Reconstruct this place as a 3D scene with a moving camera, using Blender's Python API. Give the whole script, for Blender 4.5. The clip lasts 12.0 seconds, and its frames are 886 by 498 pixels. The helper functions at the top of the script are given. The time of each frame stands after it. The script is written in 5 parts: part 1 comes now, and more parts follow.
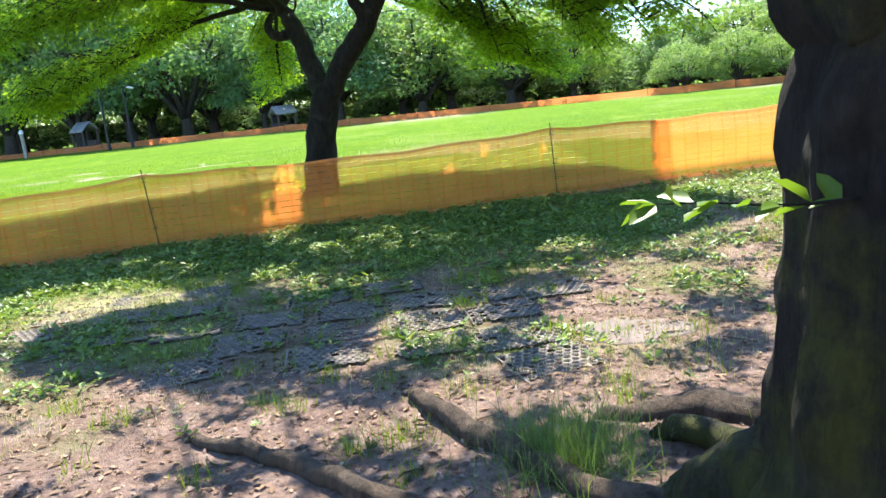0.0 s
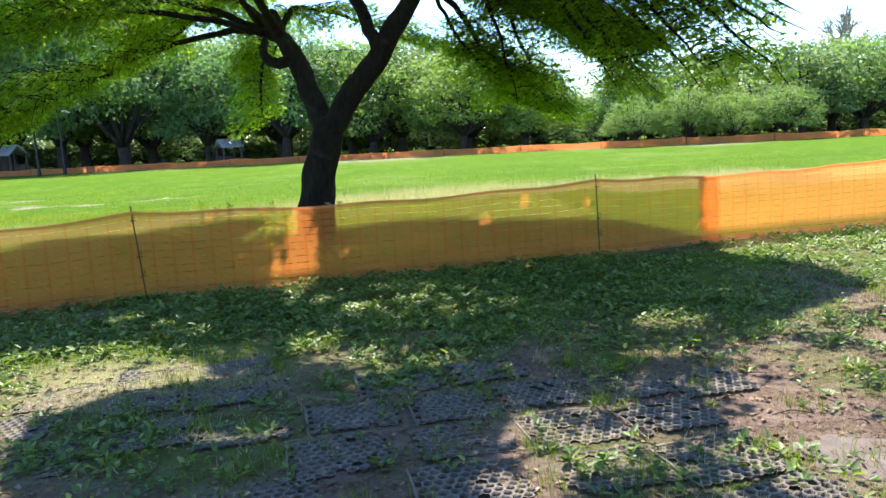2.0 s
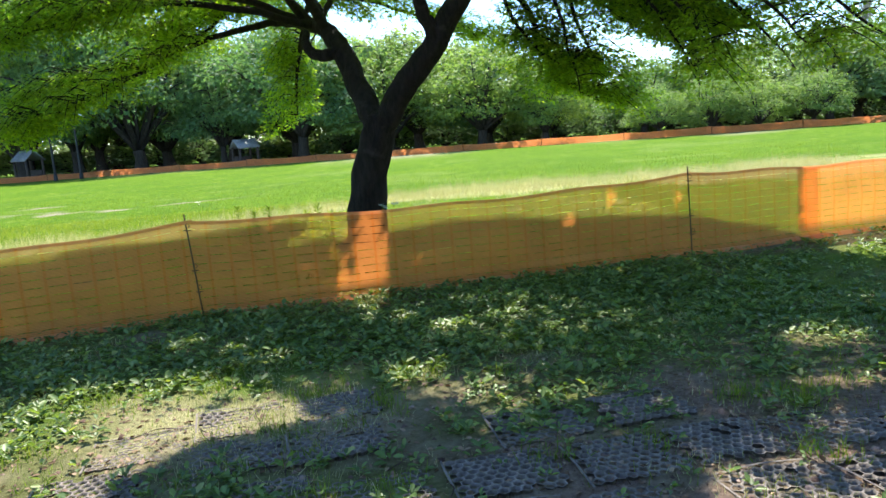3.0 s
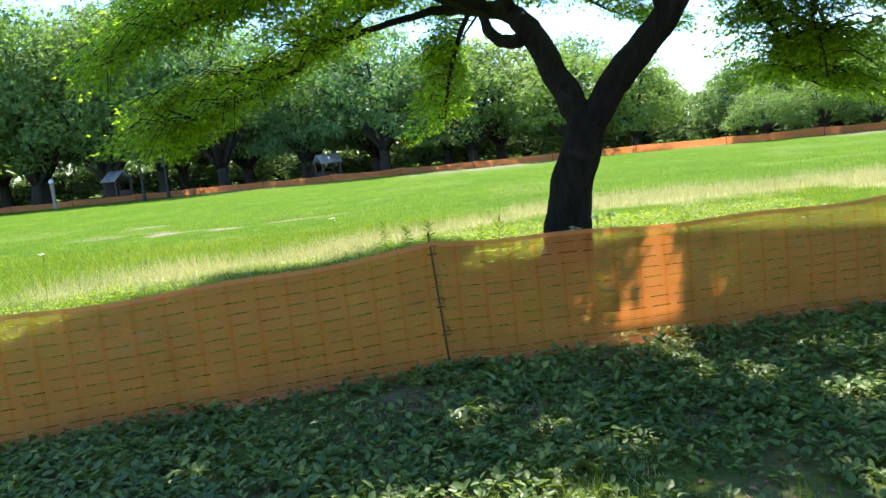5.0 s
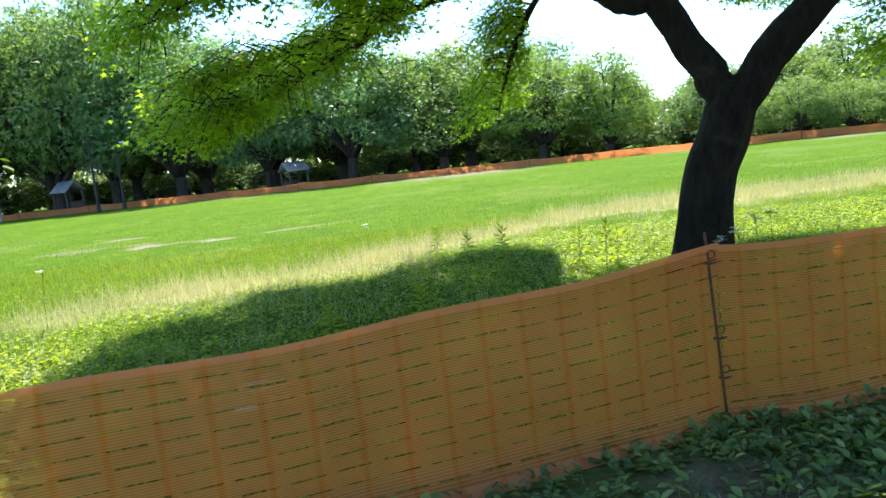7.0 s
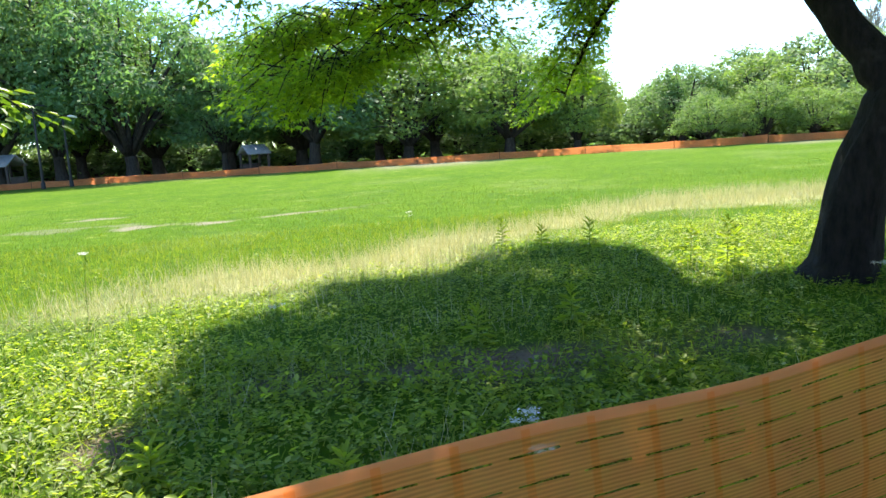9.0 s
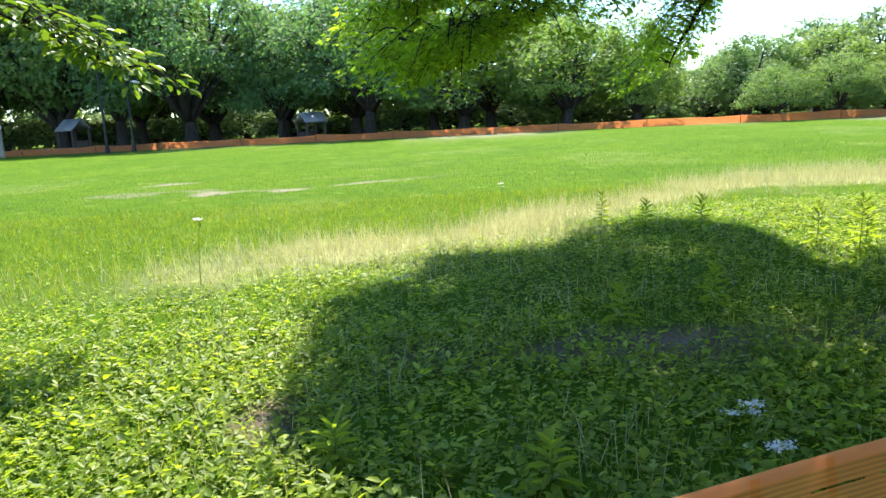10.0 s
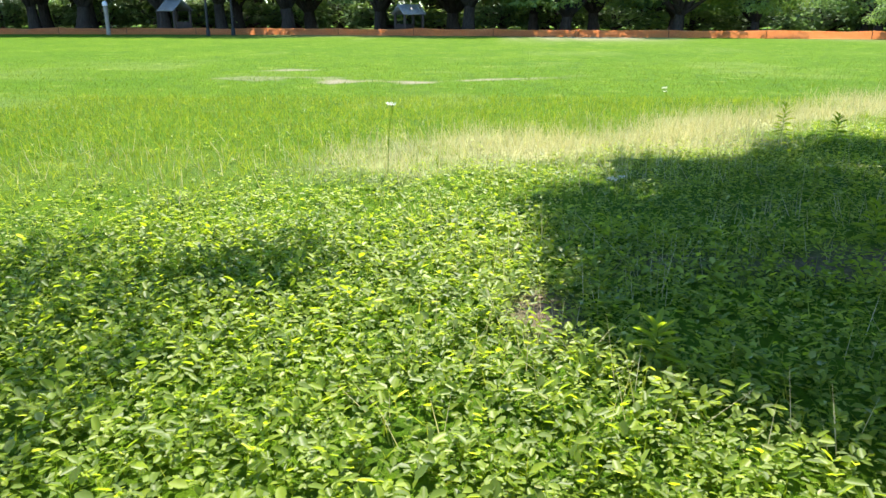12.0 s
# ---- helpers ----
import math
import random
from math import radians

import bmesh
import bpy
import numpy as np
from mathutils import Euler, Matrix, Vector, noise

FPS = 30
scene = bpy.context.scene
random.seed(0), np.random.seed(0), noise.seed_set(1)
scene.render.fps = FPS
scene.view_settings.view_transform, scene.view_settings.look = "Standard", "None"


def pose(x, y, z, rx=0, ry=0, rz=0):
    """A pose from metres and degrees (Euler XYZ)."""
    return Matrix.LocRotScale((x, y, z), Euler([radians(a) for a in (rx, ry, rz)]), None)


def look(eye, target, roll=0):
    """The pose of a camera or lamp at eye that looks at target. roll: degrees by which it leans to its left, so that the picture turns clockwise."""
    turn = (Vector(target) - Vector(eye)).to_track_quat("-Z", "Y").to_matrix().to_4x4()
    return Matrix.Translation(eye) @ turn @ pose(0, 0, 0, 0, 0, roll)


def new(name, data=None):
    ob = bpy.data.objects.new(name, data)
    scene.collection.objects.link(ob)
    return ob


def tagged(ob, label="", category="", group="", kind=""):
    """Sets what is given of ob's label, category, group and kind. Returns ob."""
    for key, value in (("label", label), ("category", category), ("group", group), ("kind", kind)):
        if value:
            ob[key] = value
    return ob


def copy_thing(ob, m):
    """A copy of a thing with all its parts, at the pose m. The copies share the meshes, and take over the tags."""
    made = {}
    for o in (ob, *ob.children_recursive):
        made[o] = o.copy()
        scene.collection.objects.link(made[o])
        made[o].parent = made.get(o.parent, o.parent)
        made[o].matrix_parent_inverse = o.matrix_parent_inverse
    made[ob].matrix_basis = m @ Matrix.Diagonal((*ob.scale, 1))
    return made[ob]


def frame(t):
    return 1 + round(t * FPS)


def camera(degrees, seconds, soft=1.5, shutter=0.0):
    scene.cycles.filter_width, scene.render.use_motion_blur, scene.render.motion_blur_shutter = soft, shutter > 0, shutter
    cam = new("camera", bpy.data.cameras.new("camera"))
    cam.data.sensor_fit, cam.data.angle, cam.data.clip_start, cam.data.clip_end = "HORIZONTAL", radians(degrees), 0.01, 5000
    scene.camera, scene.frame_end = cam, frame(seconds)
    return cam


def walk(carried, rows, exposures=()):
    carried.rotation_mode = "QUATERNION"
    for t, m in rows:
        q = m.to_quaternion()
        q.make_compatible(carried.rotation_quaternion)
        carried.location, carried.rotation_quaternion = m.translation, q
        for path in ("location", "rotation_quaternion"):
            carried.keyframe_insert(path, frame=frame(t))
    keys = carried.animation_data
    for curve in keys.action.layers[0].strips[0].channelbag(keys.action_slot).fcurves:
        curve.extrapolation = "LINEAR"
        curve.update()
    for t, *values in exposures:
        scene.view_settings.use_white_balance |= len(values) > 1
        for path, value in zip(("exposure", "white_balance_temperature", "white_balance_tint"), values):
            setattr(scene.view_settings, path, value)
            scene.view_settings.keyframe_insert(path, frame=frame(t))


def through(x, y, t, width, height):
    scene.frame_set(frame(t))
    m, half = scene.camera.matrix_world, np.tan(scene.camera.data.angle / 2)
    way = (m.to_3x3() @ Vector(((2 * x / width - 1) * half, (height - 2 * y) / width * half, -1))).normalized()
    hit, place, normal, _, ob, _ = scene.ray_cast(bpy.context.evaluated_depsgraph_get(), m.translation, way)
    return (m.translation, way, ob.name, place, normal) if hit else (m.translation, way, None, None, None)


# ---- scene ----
cam = camera(62.0, 12.0)
PATH = [
    (0, (1.223, -1.36, 1.666), (1.18, 0.598, 1.26), -6.1),
    (0.1, (1.147, -1.295, 1.692), (1.155, 0.669, 1.319), -5.5),
    (0.2, (1.07, -1.234, 1.712), (1.123, 0.736, 1.371), -4.9),
    (0.3, (1.001, -1.189, 1.734), (1.082, 0.785, 1.42), -4.6),
    (0.4, (0.933, -1.156, 1.735), (1.033, 0.821, 1.443), -4.1),
    (0.5, (0.855, -1.112, 1.726), (0.966, 0.866, 1.45), -3.6),
    (1, (0.544, -0.733, 1.716), (0.667, 1.245, 1.449), -2.2),
    (1.5, (0.196, -0.394, 1.757), (0.334, 1.58, 1.469), -2.4),
    (2, (-0.086, 0.007, 1.735), (0.063, 1.977, 1.427), -3.0),
    (2.5, (-0.415, 0.472, 1.764), (-0.267, 2.44, 1.443), -3.8),
    (4.5, (-2.272, 2.478, 1.75), (-2.291, 4.458, 1.468), -5.6),
    (5, (-2.775, 2.97, 1.752), (-2.822, 4.951, 1.483), -5.9),
    (5.5, (-3.231, 3.434, 1.728), (-3.285, 5.417, 1.473), -6.2),
    (6, (-3.657, 3.973, 1.708), (-3.691, 5.957, 1.46), -6.6),
    (6.5, (-4.148, 4.406, 1.685), (-4.135, 6.39, 1.433), -6.7),
    (8.5, (-6.034, 5.869, 1.709), (-5.762, 7.832, 1.436), -4.5),
    (9, (-6.465, 6.031, 1.719), (-6.217, 7.994, 1.425), -3.8),
    (9.5, (-6.805, 6.271, 1.744), (-6.614, 8.234, 1.417), -3.4),
    (10, (-7.212, 6.344, 1.746), (-7.088, 8.306, 1.382), -3.0),
    (10.5, (-7.536, 6.382, 1.746), (-7.47, 8.341, 1.349), -2.5),
    (11, (-7.838, 6.461, 1.736), (-7.82, 8.414, 1.305), -2.0),
    (11.5, (-8.136, 6.525, 1.688), (-8.169, 8.462, 1.191), -1.2),
    (12, (-8.478, 6.523, 1.671), (-8.551, 8.426, 1.06), -0.1),
]
walk(cam, [(t, look(e, g, r)) for t, e, g, r in PATH],
     exposures=[(0, 2.42), (0.5, 2.27), (1.2, 2.07), (2.5, 1.93), (12, 1.93)])

# ---------------------------------------------------------------- world, sun
SUN_DIR = Vector((0.10, 0.72, 1.0)).normalized()          # from the ground towards the sun
elev = math.asin(SUN_DIR.z)
world = bpy.data.worlds.new("sky")
scene.world = world
world.use_nodes = True
wn = world.node_tree.nodes
wl = world.node_tree.links
sky = wn.new("ShaderNodeTexSky")
sky.sky_type = 'NISHITA'
sky.sun_disc = False
sky.sun_elevation = elev
sky.sun_rotation = math.atan2(SUN_DIR.x, SUN_DIR.y)
sky.air_density, sky.dust_density, sky.ozone_density = 1.0, 0.0, 7.0
wn["Background"].inputs[1].default_value = 0.115
wl.new(sky.outputs[0], wn["Background"].inputs[0])
sun = new("sun", bpy.data.lights.new("sun", "SUN"))
sun.data.energy, sun.data.angle, sun.data.color = 3.9, radians(0.55), (1.0, 0.94, 0.82)
sun.rotation_mode = "QUATERNION"
sun.rotation_quaternion = SUN_DIR.to_track_quat("Z", "Y")

rng = np.random.default_rng(7)


# ---------------------------------------------------------------- small mesh tools
def mesh_np(name, V, F, mat=None, smooth=False):
    """A mesh from an array of places and an array of faces with equally many corners."""
    V, F = np.asarray(V, np.float32), np.asarray(F, np.int32)
    me = bpy.data.meshes.new(name)
    n, k = F.shape
    me.vertices.add(len(V))
    me.vertices.foreach_set("co", V.ravel())
    me.loops.add(n * k)
    me.loops.foreach_set("vertex_index", F.ravel())
    me.polygons.add(n)
    me.polygons.foreach_set("loop_start", np.arange(0, n * k, k, dtype=np.int32))
    if smooth:
        me.polygons.foreach_set("use_smooth", np.ones(n, dtype=bool))
    me.update(calc_edges=True)
    me.validate()
    if mat:
        me.materials.append(mat)
    return me


def join(chunks):
    """Joins (V, F) pairs with faces of one size."""
    Vs, Fs, o = [], [], 0
    for V, F in chunks:
        Vs.append(V)
        Fs.append(np.asarray(F) + o)
        o += len(V)
    return np.concatenate(Vs), np.concatenate(Fs)


def part(name, me, parent, label="", kind=""):
    ob = new(name, me)
    ob.parent = parent
    return tagged(ob, label, kind=kind)


def empty(name, place=(0, 0, 0), turn=0.0):
    ob = new(name)
    ob.matrix_basis = pose(*place, 0, 0, turn)
    ob.empty_display_size = 0.1
    return ob


def lattice(ix, iy, seed):
    h = (ix * 374761393 + iy * 668265263 + seed * 1442695041) & 0x7fffffff
    h = ((h ^ (h >> 13)) * 1274126177) & 0x7fffffff
    return ((h ^ (h >> 16)) & 0xffff) / 65535.0


def vnoise(x, y, scale, seed=0):
    """Smooth noise from 0 to 1 on arrays."""
    x, y = np.asarray(x, float) / scale, np.asarray(y, float) / scale
    ix, iy = np.floor(x).astype(np.int64), np.floor(y).astype(np.int64)
    fx, fy = x - ix, y - iy
    fx, fy = fx * fx * (3 - 2 * fx), fy * fy * (3 - 2 * fy)
    a, b = lattice(ix, iy, seed), lattice(ix + 1, iy, seed)
    c, d = lattice(ix, iy + 1, seed), lattice(ix + 1, iy + 1, seed)
    return (a * (1 - fx) + b * fx) * (1 - fy) + (c * (1 - fx) + d * fx) * fy


def fnoise(x, y, scale, seed=0):
    return 0.55 * vnoise(x, y, scale, seed) + 0.3 * vnoise(x, y, scale / 2.3, seed + 1) + 0.15 * vnoise(x, y, scale / 5.1, seed + 2)


def smooth_line(points, n):
    """A smooth curve of n places through the given ones."""
    P = np.asarray(points, float)
    Q = np.vstack([2 * P[0] - P[1], P, 2 * P[-1] - P[-2]])
    out = []
    for u in np.linspace(0, len(P) - 1 - 1e-6, n):
        i, t = int(u), u - int(u)
        a, b, c, d = Q[i:i + 4]
        out.append(0.5 * (2 * b + (c - a) * t + (2 * a - 5 * b + 4 * c - d) * t * t + (3 * b - a - 3 * c + d) * t ** 3))
    return np.array(out)


def tube(points, radii, rings=12, sides=8, rough=0.0, seed=0, flat=1.0, ridges=0):
    """A tapered, uneven tube along a smooth curve; its end is closed to a point."""
    C = smooth_line(points, rings)
    R = np.interp(np.linspace(0, 1, rings), np.linspace(0, 1, len(radii)), radii)
    T = np.gradient(C, axis=0)
    T /= np.linalg.norm(T, axis=1)[:, None] + 1e-9
    ref = np.array([0.31, 0.17, 0.93]) if abs(T[:, 2]).mean() < 0.8 else np.array([0.96, 0.2, 0.1])
    U = np.cross(T, ref)
    U /= np.linalg.norm(U, axis=1)[:, None] + 1e-9
    W = np.cross(T, U)
    a = np.linspace(0, 2 * np.pi, sides, endpoint=False)
    g = np.random.default_rng(seed)
    wob = np.ones((rings, sides))
    if rough:
        wob += rough * (vnoise(np.arange(rings)[:, None] * 0.37 + seed, np.arange(sides)[None] * 1.0, 1.3, seed) - 0.5) * 2
        if ridges:
            wob += rough * 0.8 * np.sin(a * ridges + 1.5 * np.sin(np.linspace(0, 4, rings))[:, None] + seed)
    V = C[:, None] + (np.cos(a)[None, :, None] * U[:, None] + np.sin(a)[None, :, None] * W[:, None] * flat) * (R[:, None] * wob)[..., None]
    V = V.reshape(-1, 3)
    i = np.arange(rings - 1)[:, None] * sides
    j = np.arange(sides)[None]
    k = (j + 1) % sides
    F = np.stack([i + j, i + k, i + sides + k, i + sides + j], -1).reshape(-1, 4)
    end = len(V)
    V = np.vstack([V, C[-1] + T[-1] * R[-1] * 0.7, C[0] - T[0] * R[0] * 0.1])
    jj = np.arange(0, sides, 2)
    last = (rings - 1) * sides
    cap = np.stack([last + jj, last + (jj + 1) % sides, last + (jj + 2) % sides, np.full(len(jj), end)], -1)
    cap0 = np.stack([(jj + 2) % sides, (jj + 1) % sides, jj, np.full(len(jj), end + 1)], -1)
    return V, np.vstack([F, cap, cap0])


def frames_of(N, spin):
    """Turning matrices whose third axis is N."""
    N = N / (np.linalg.norm(N, axis=1)[:, None] + 1e-9)
    ref = np.where(np.abs(N[:, 2:3]) < 0.95, np.array([[0, 0, 1.0]]), np.array([[1.0, 0, 0]]))
    A = np.cross(ref, N)
    A /= np.linalg.norm(A, axis=1)[:, None] + 1e-9
    B = np.cross(N, A)
    c, s = np.cos(spin)[:, None], np.sin(spin)[:, None]
    return np.stack([A * c + B * s, -A * s + B * c, N], -1)


def scatter(P, M, size, TV, TF):
    """Copies of one small shape (TV, TF) at places P with turns M, as one (V, F)."""
    size = np.asarray(size, float).reshape(len(P), -1)[:, None, :]
    V = P[:, None] + np.einsum('nij,nkj->nki', M, np.asarray(TV, float)[None] * size)
    F = np.asarray(TF)[None] + (np.arange(len(P)) * len(TV))[:, None, None]
    return V.reshape(-1, 3), F.reshape(-1, len(TF[0]))


def aim(D, up_mix, g):
    """Turning matrices whose first axis runs along D and whose third leans upward."""
    X = D / (np.linalg.norm(D, axis=1)[:, None] + 1e-9)
    up = np.tile(np.array([[0, 0, 1.0]]), (len(D), 1)) + g.normal(0, up_mix, (len(D), 3))
    Y = np.cross(up, X)
    Y /= np.linalg.norm(Y, axis=1)[:, None] + 1e-9
    return np.stack([X, Y, np.cross(X, Y)], -1)


# leaf shapes, one metre long along x
OVAL_V = [(0, 0, 0), (0.35, 0.26, 0.08), (0.78, 0.19, 0.02), (1, 0, -0.12), (0.78, -0.19, 0.02), (0.35, -0.26, 0.08)]
OVAL_F = [(0, 3, 2, 1), (0, 5, 4, 3)]
BLADE_V = [(0, -0.5, 0), (0, 0.5, 0), (1, 0, 0)]
BLADE_F = [(0, 1, 2)]
CLUMP_V = [(-0.5, -0.4, -0.04), (0.04, -0.13, 0.1), (0.5, -0.34, -0.06), (0.0, 0.55, 0.06)]
CLUMP_F = [(0, 1, 2, 3)]


def star_leaf():
    """A three-lobed palmate leaf, slightly cupped."""
    V = [(0, 0, 0), (0.28, -0.5, -0.09), (0.42, -0.15, 0.03), (1, 0, -0.12), (0.42, 0.15, 0.03), (0.28, 0.5, -0.09)]
    return V, [(0, 1, 2), (2, 3, 4), (4, 5, 0), (0, 2, 4)]


STAR_V, STAR_F = star_leaf()


# ---------------------------------------------------------------- materials
def material(name):
    m = bpy.data.materials.new(name)
    m.use_nodes = True
    nt = m.node_tree
    for n in list(nt.nodes):
        nt.nodes.remove(n)
    out = nt.nodes.new("ShaderNodeOutputMaterial")
    return m, nt, out


def node(nt, kind, **inputs):
    n = nt.nodes.new(kind)
    for key, value in inputs.items():
        n.inputs[key.replace("_", " ")].default_value = value
    return n


def ramp(nt, source, stops):
    r = nt.nodes.new("ShaderNodeValToRGB")
    while len(r.color_ramp.elements) < len(stops):
        r.color_ramp.elements.new(0.5)
    for e, (p, c) in zip(r.color_ramp.elements, stops):
        e.position, e.color = p, (*c, 1)
    nt.links.new(source, r.inputs[0])
    return r.outputs[0]


def mix(nt, fac, a, b, blend="MIX"):
    m = nt.nodes.new("ShaderNodeMix")
    m.data_type, m.blend_type = "RGBA", blend
    for slot, v in ((0, fac), (6, a), (7, b)):
        if isinstance(v, bpy.types.NodeSocket):
            nt.links.new(v, m.inputs[slot])
        else:
            m.inputs[slot].default_value = v if slot == 0 else (*v, 1)
    return m.outputs[2]


def noise_tex(nt, scale, detail=4, rough=0.6, vector=None):
    n = node(nt, "ShaderNodeTexNoise", Scale=scale, Detail=detail, Roughness=rough)
    if vector:
        nt.links.new(vector, n.inputs["Vector"])
    return n.outputs["Fac"]


def leafy(name, stops, through=0.45, rough=0.5, gloss=0.3, per_object=0.0, through_tint=(1.25, 1.2, 0.45)):
    """Leaves: a varied green, some gloss, and light that comes through them."""
    m, nt, out = material(name)
    geo = nt.nodes.new("ShaderNodeNewGeometry")
    col = ramp(nt, geo.outputs["Random Per Island"], stops)
    pos = nt.nodes.new("ShaderNodeTexCoord").outputs["Object"]
    col = mix(nt, 0.35, col, mix(nt, 1.0, col, ramp(nt, noise_tex(nt, 0.9, 3, 0.5, pos), [(0.3, (0.55, 0.6, 0.6)), (0.7, (1.3, 1.25, 1.1))]), "MULTIPLY"))
    if per_object:
        info = nt.nodes.new("ShaderNodeObjectInfo")
        tint = ramp(nt, info.outputs["Random"], [(0.0, (0.7, 0.85, 1.1)), (0.5, (1, 1, 1)), (1.0, (1.25, 1.15, 0.75))])
        col = mix(nt, per_object, col, mix(nt, 1.0, col, tint, "MULTIPLY"))
    bsdf = node(nt, "ShaderNodeBsdfPrincipled", Roughness=rough)
    bsdf.inputs["Specular IOR Level"].default_value = gloss
    nt.links.new(col, bsdf.inputs["Base Color"])
    tr = nt.nodes.new("ShaderNodeBsdfTranslucent")
    nt.links.new(mix(nt, 1.0, col, through_tint, "MULTIPLY"), tr.inputs["Color"])
    ms = nt.nodes.new("ShaderNodeMixShader")
    ms.inputs[0].default_value = through
    nt.links.new(bsdf.outputs[0], ms.inputs[1])
    nt.links.new(tr.outputs[0], ms.inputs[2])
    nt.links.new(ms.outputs[0], out.inputs[0])
    return m


def solid(name, low, high, scale=12.0, rough=0.8, bump=0.0, bump_scale=None, metal=0.0, spec=0.4, stretch=None):
    """A plain solid with two scales of variation."""
    m, nt, out = material(name)
    tc = nt.nodes.new("ShaderNodeTexCoord")
    vec = tc.outputs["Object"]
    if stretch:
        mp = nt.nodes.new("ShaderNodeMapping")
        mp.inputs["Scale"].default_value = stretch
        nt.links.new(vec, mp.inputs[0])
        vec = mp.outputs[0]
    a = noise_tex(nt, scale, 6, 0.65, vec)
    b = noise_tex(nt, scale * 0.13, 3, 0.5, vec)
    col = ramp(nt, a, [(0.3, low), (0.72, high)])
    col = mix(nt, 0.5, col, mix(nt, 1.0, col, ramp(nt, b, [(0.3, (0.6, 0.6, 0.6)), (0.7, (1.25, 1.25, 1.25))]), "MULTIPLY"))
    bsdf = node(nt, "ShaderNodeBsdfPrincipled", Roughness=rough, Metallic=metal)
    bsdf.inputs["Specular IOR Level"].default_value = spec
    nt.links.new(col, bsdf.inputs["Base Color"])
    if bump:
        bp = node(nt, "ShaderNodeBump", Strength=1.0, Distance=bump)
        nt.links.new(noise_tex(nt, bump_scale or scale * 2, 6, 0.7, vec), bp.inputs["Height"])
        nt.links.new(bp.outputs[0], bsdf.inputs["Normal"])
    nt.links.new(bsdf.outputs[0], out.inputs[0])
    return m


def bark_material(name, low, high, moss=0.0):
    """Furrowed bark, with moss in patches where wanted."""
    m, nt, out = material(name)
    tc = nt.nodes.new("ShaderNodeTexCoord")
    mp = nt.nodes.new("ShaderNodeMapping")
    mp.inputs["Scale"].default_value = (1, 1, 0.3)
    nt.links.new(tc.outputs["Object"], mp.inputs[0])
    n1 = noise_tex(nt, 11, 9, 0.75, mp.outputs[0])
    n2 = noise_tex(nt, 2.2, 4, 0.6, tc.outputs["Object"])
    col = ramp(nt, n1, [(0.35, low), (0.7, high)])
    col = mix(nt, ramp(nt, n2, [(0.6, (0, 0, 0)), (0.78, (0.4, 0.4, 0.4))]), col, (0.13, 0.125, 0.11))
    if moss:
        n3 = noise_tex(nt, 3.4, 6, 0.7, tc.outputs["Object"])
        sep = nt.nodes.new("ShaderNodeSeparateXYZ")
        nt.links.new(tc.outputs["Object"], sep.inputs[0])
        low_part = node(nt, "ShaderNodeMapRange")
        for slot, value in ((1, 0.1), (2, 1.3), (3, 0.12), (4, -0.06)):
            low_part.inputs[slot].default_value = value
        nt.links.new(sep.outputs["Z"], low_part.inputs[0])
        add = nt.nodes.new("ShaderNodeMath")
        nt.links.new(n3, add.inputs[0])
        nt.links.new(low_part.outputs[0], add.inputs[1])
        n3 = add.outputs[0]
        fac = ramp(nt, n3, [(0.55 - 0.2 * moss, (0, 0, 0)), (0.72 - 0.2 * moss, (1, 1, 1))])
        col = mix(nt, fac, col, ramp(nt, n1, [(0.3, (0.014, 0.017, 0.004)), (0.7, (0.075, 0.08, 0.016))]))
    bsdf = node(nt, "ShaderNodeBsdfPrincipled", Roughness=0.9)
    bsdf.inputs["Specular IOR Level"].default_value = 0.25
    nt.links.new(col, bsdf.inputs["Base Color"])
    bp = node(nt, "ShaderNodeBump", Strength=1.0, Distance=0.09)
    nt.links.new(n1, bp.inputs["Height"])
    nt.links.new(bp.outputs[0], bsdf.inputs["Normal"])
    nt.links.new(bsdf.outputs[0], out.inputs[0])
    return m


M_BARK = bark_material("dark bark", (0.007, 0.006, 0.005), (0.036, 0.029, 0.024))
# bark and moss kept near black: the shade on the trunk is in their colour
M_BARK_MOSS = bark_material("shade-dark mossy bark", (0.006, 0.005, 0.004), (0.034, 0.026, 0.02), moss=0.45)
M_BARK_FAR = bark_material("far bark", (0.02, 0.018, 0.015), (0.08, 0.07, 0.06))
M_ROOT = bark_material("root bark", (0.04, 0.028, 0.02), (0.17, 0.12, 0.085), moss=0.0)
M_MAPLE = leafy("maple leaves", [(0.0, (0.085, 0.16, 0.022)), (0.6, (0.13, 0.23, 0.027)), (1.0, (0.21, 0.3, 0.035))], 0.64, 0.5, 0.2, through_tint=(2.9, 2.6, 0.9))
M_CHERRY = leafy("cherry leaves", [(0.0, (0.07, 0.14, 0.02)), (0.7, (0.12, 0.21, 0.03)), (1.0, (0.2, 0.27, 0.05))], 0.5, 0.4)
# distance haze is mixed into these two greens: paler and cooler than near leaves
M_FAR_HAZE = leafy("hazy far foliage", [(0.0, (0.13, 0.215, 0.085)), (0.6, (0.165, 0.26, 0.095)), (1.0, (0.215, 0.31, 0.105))], 0.5, 0.6, 0.2, per_object=0.8, through_tint=(1.4, 1.5, 0.8))
M_WOOD_HAZE = leafy("hazy wood foliage", [(0.0, (0.14, 0.22, 0.105)), (0.7, (0.17, 0.26, 0.115)), (1.0, (0.205, 0.295, 0.12))], 0.5, 0.6, 0.2, per_object=0.9, through_tint=(1.5, 1.5, 0.9))
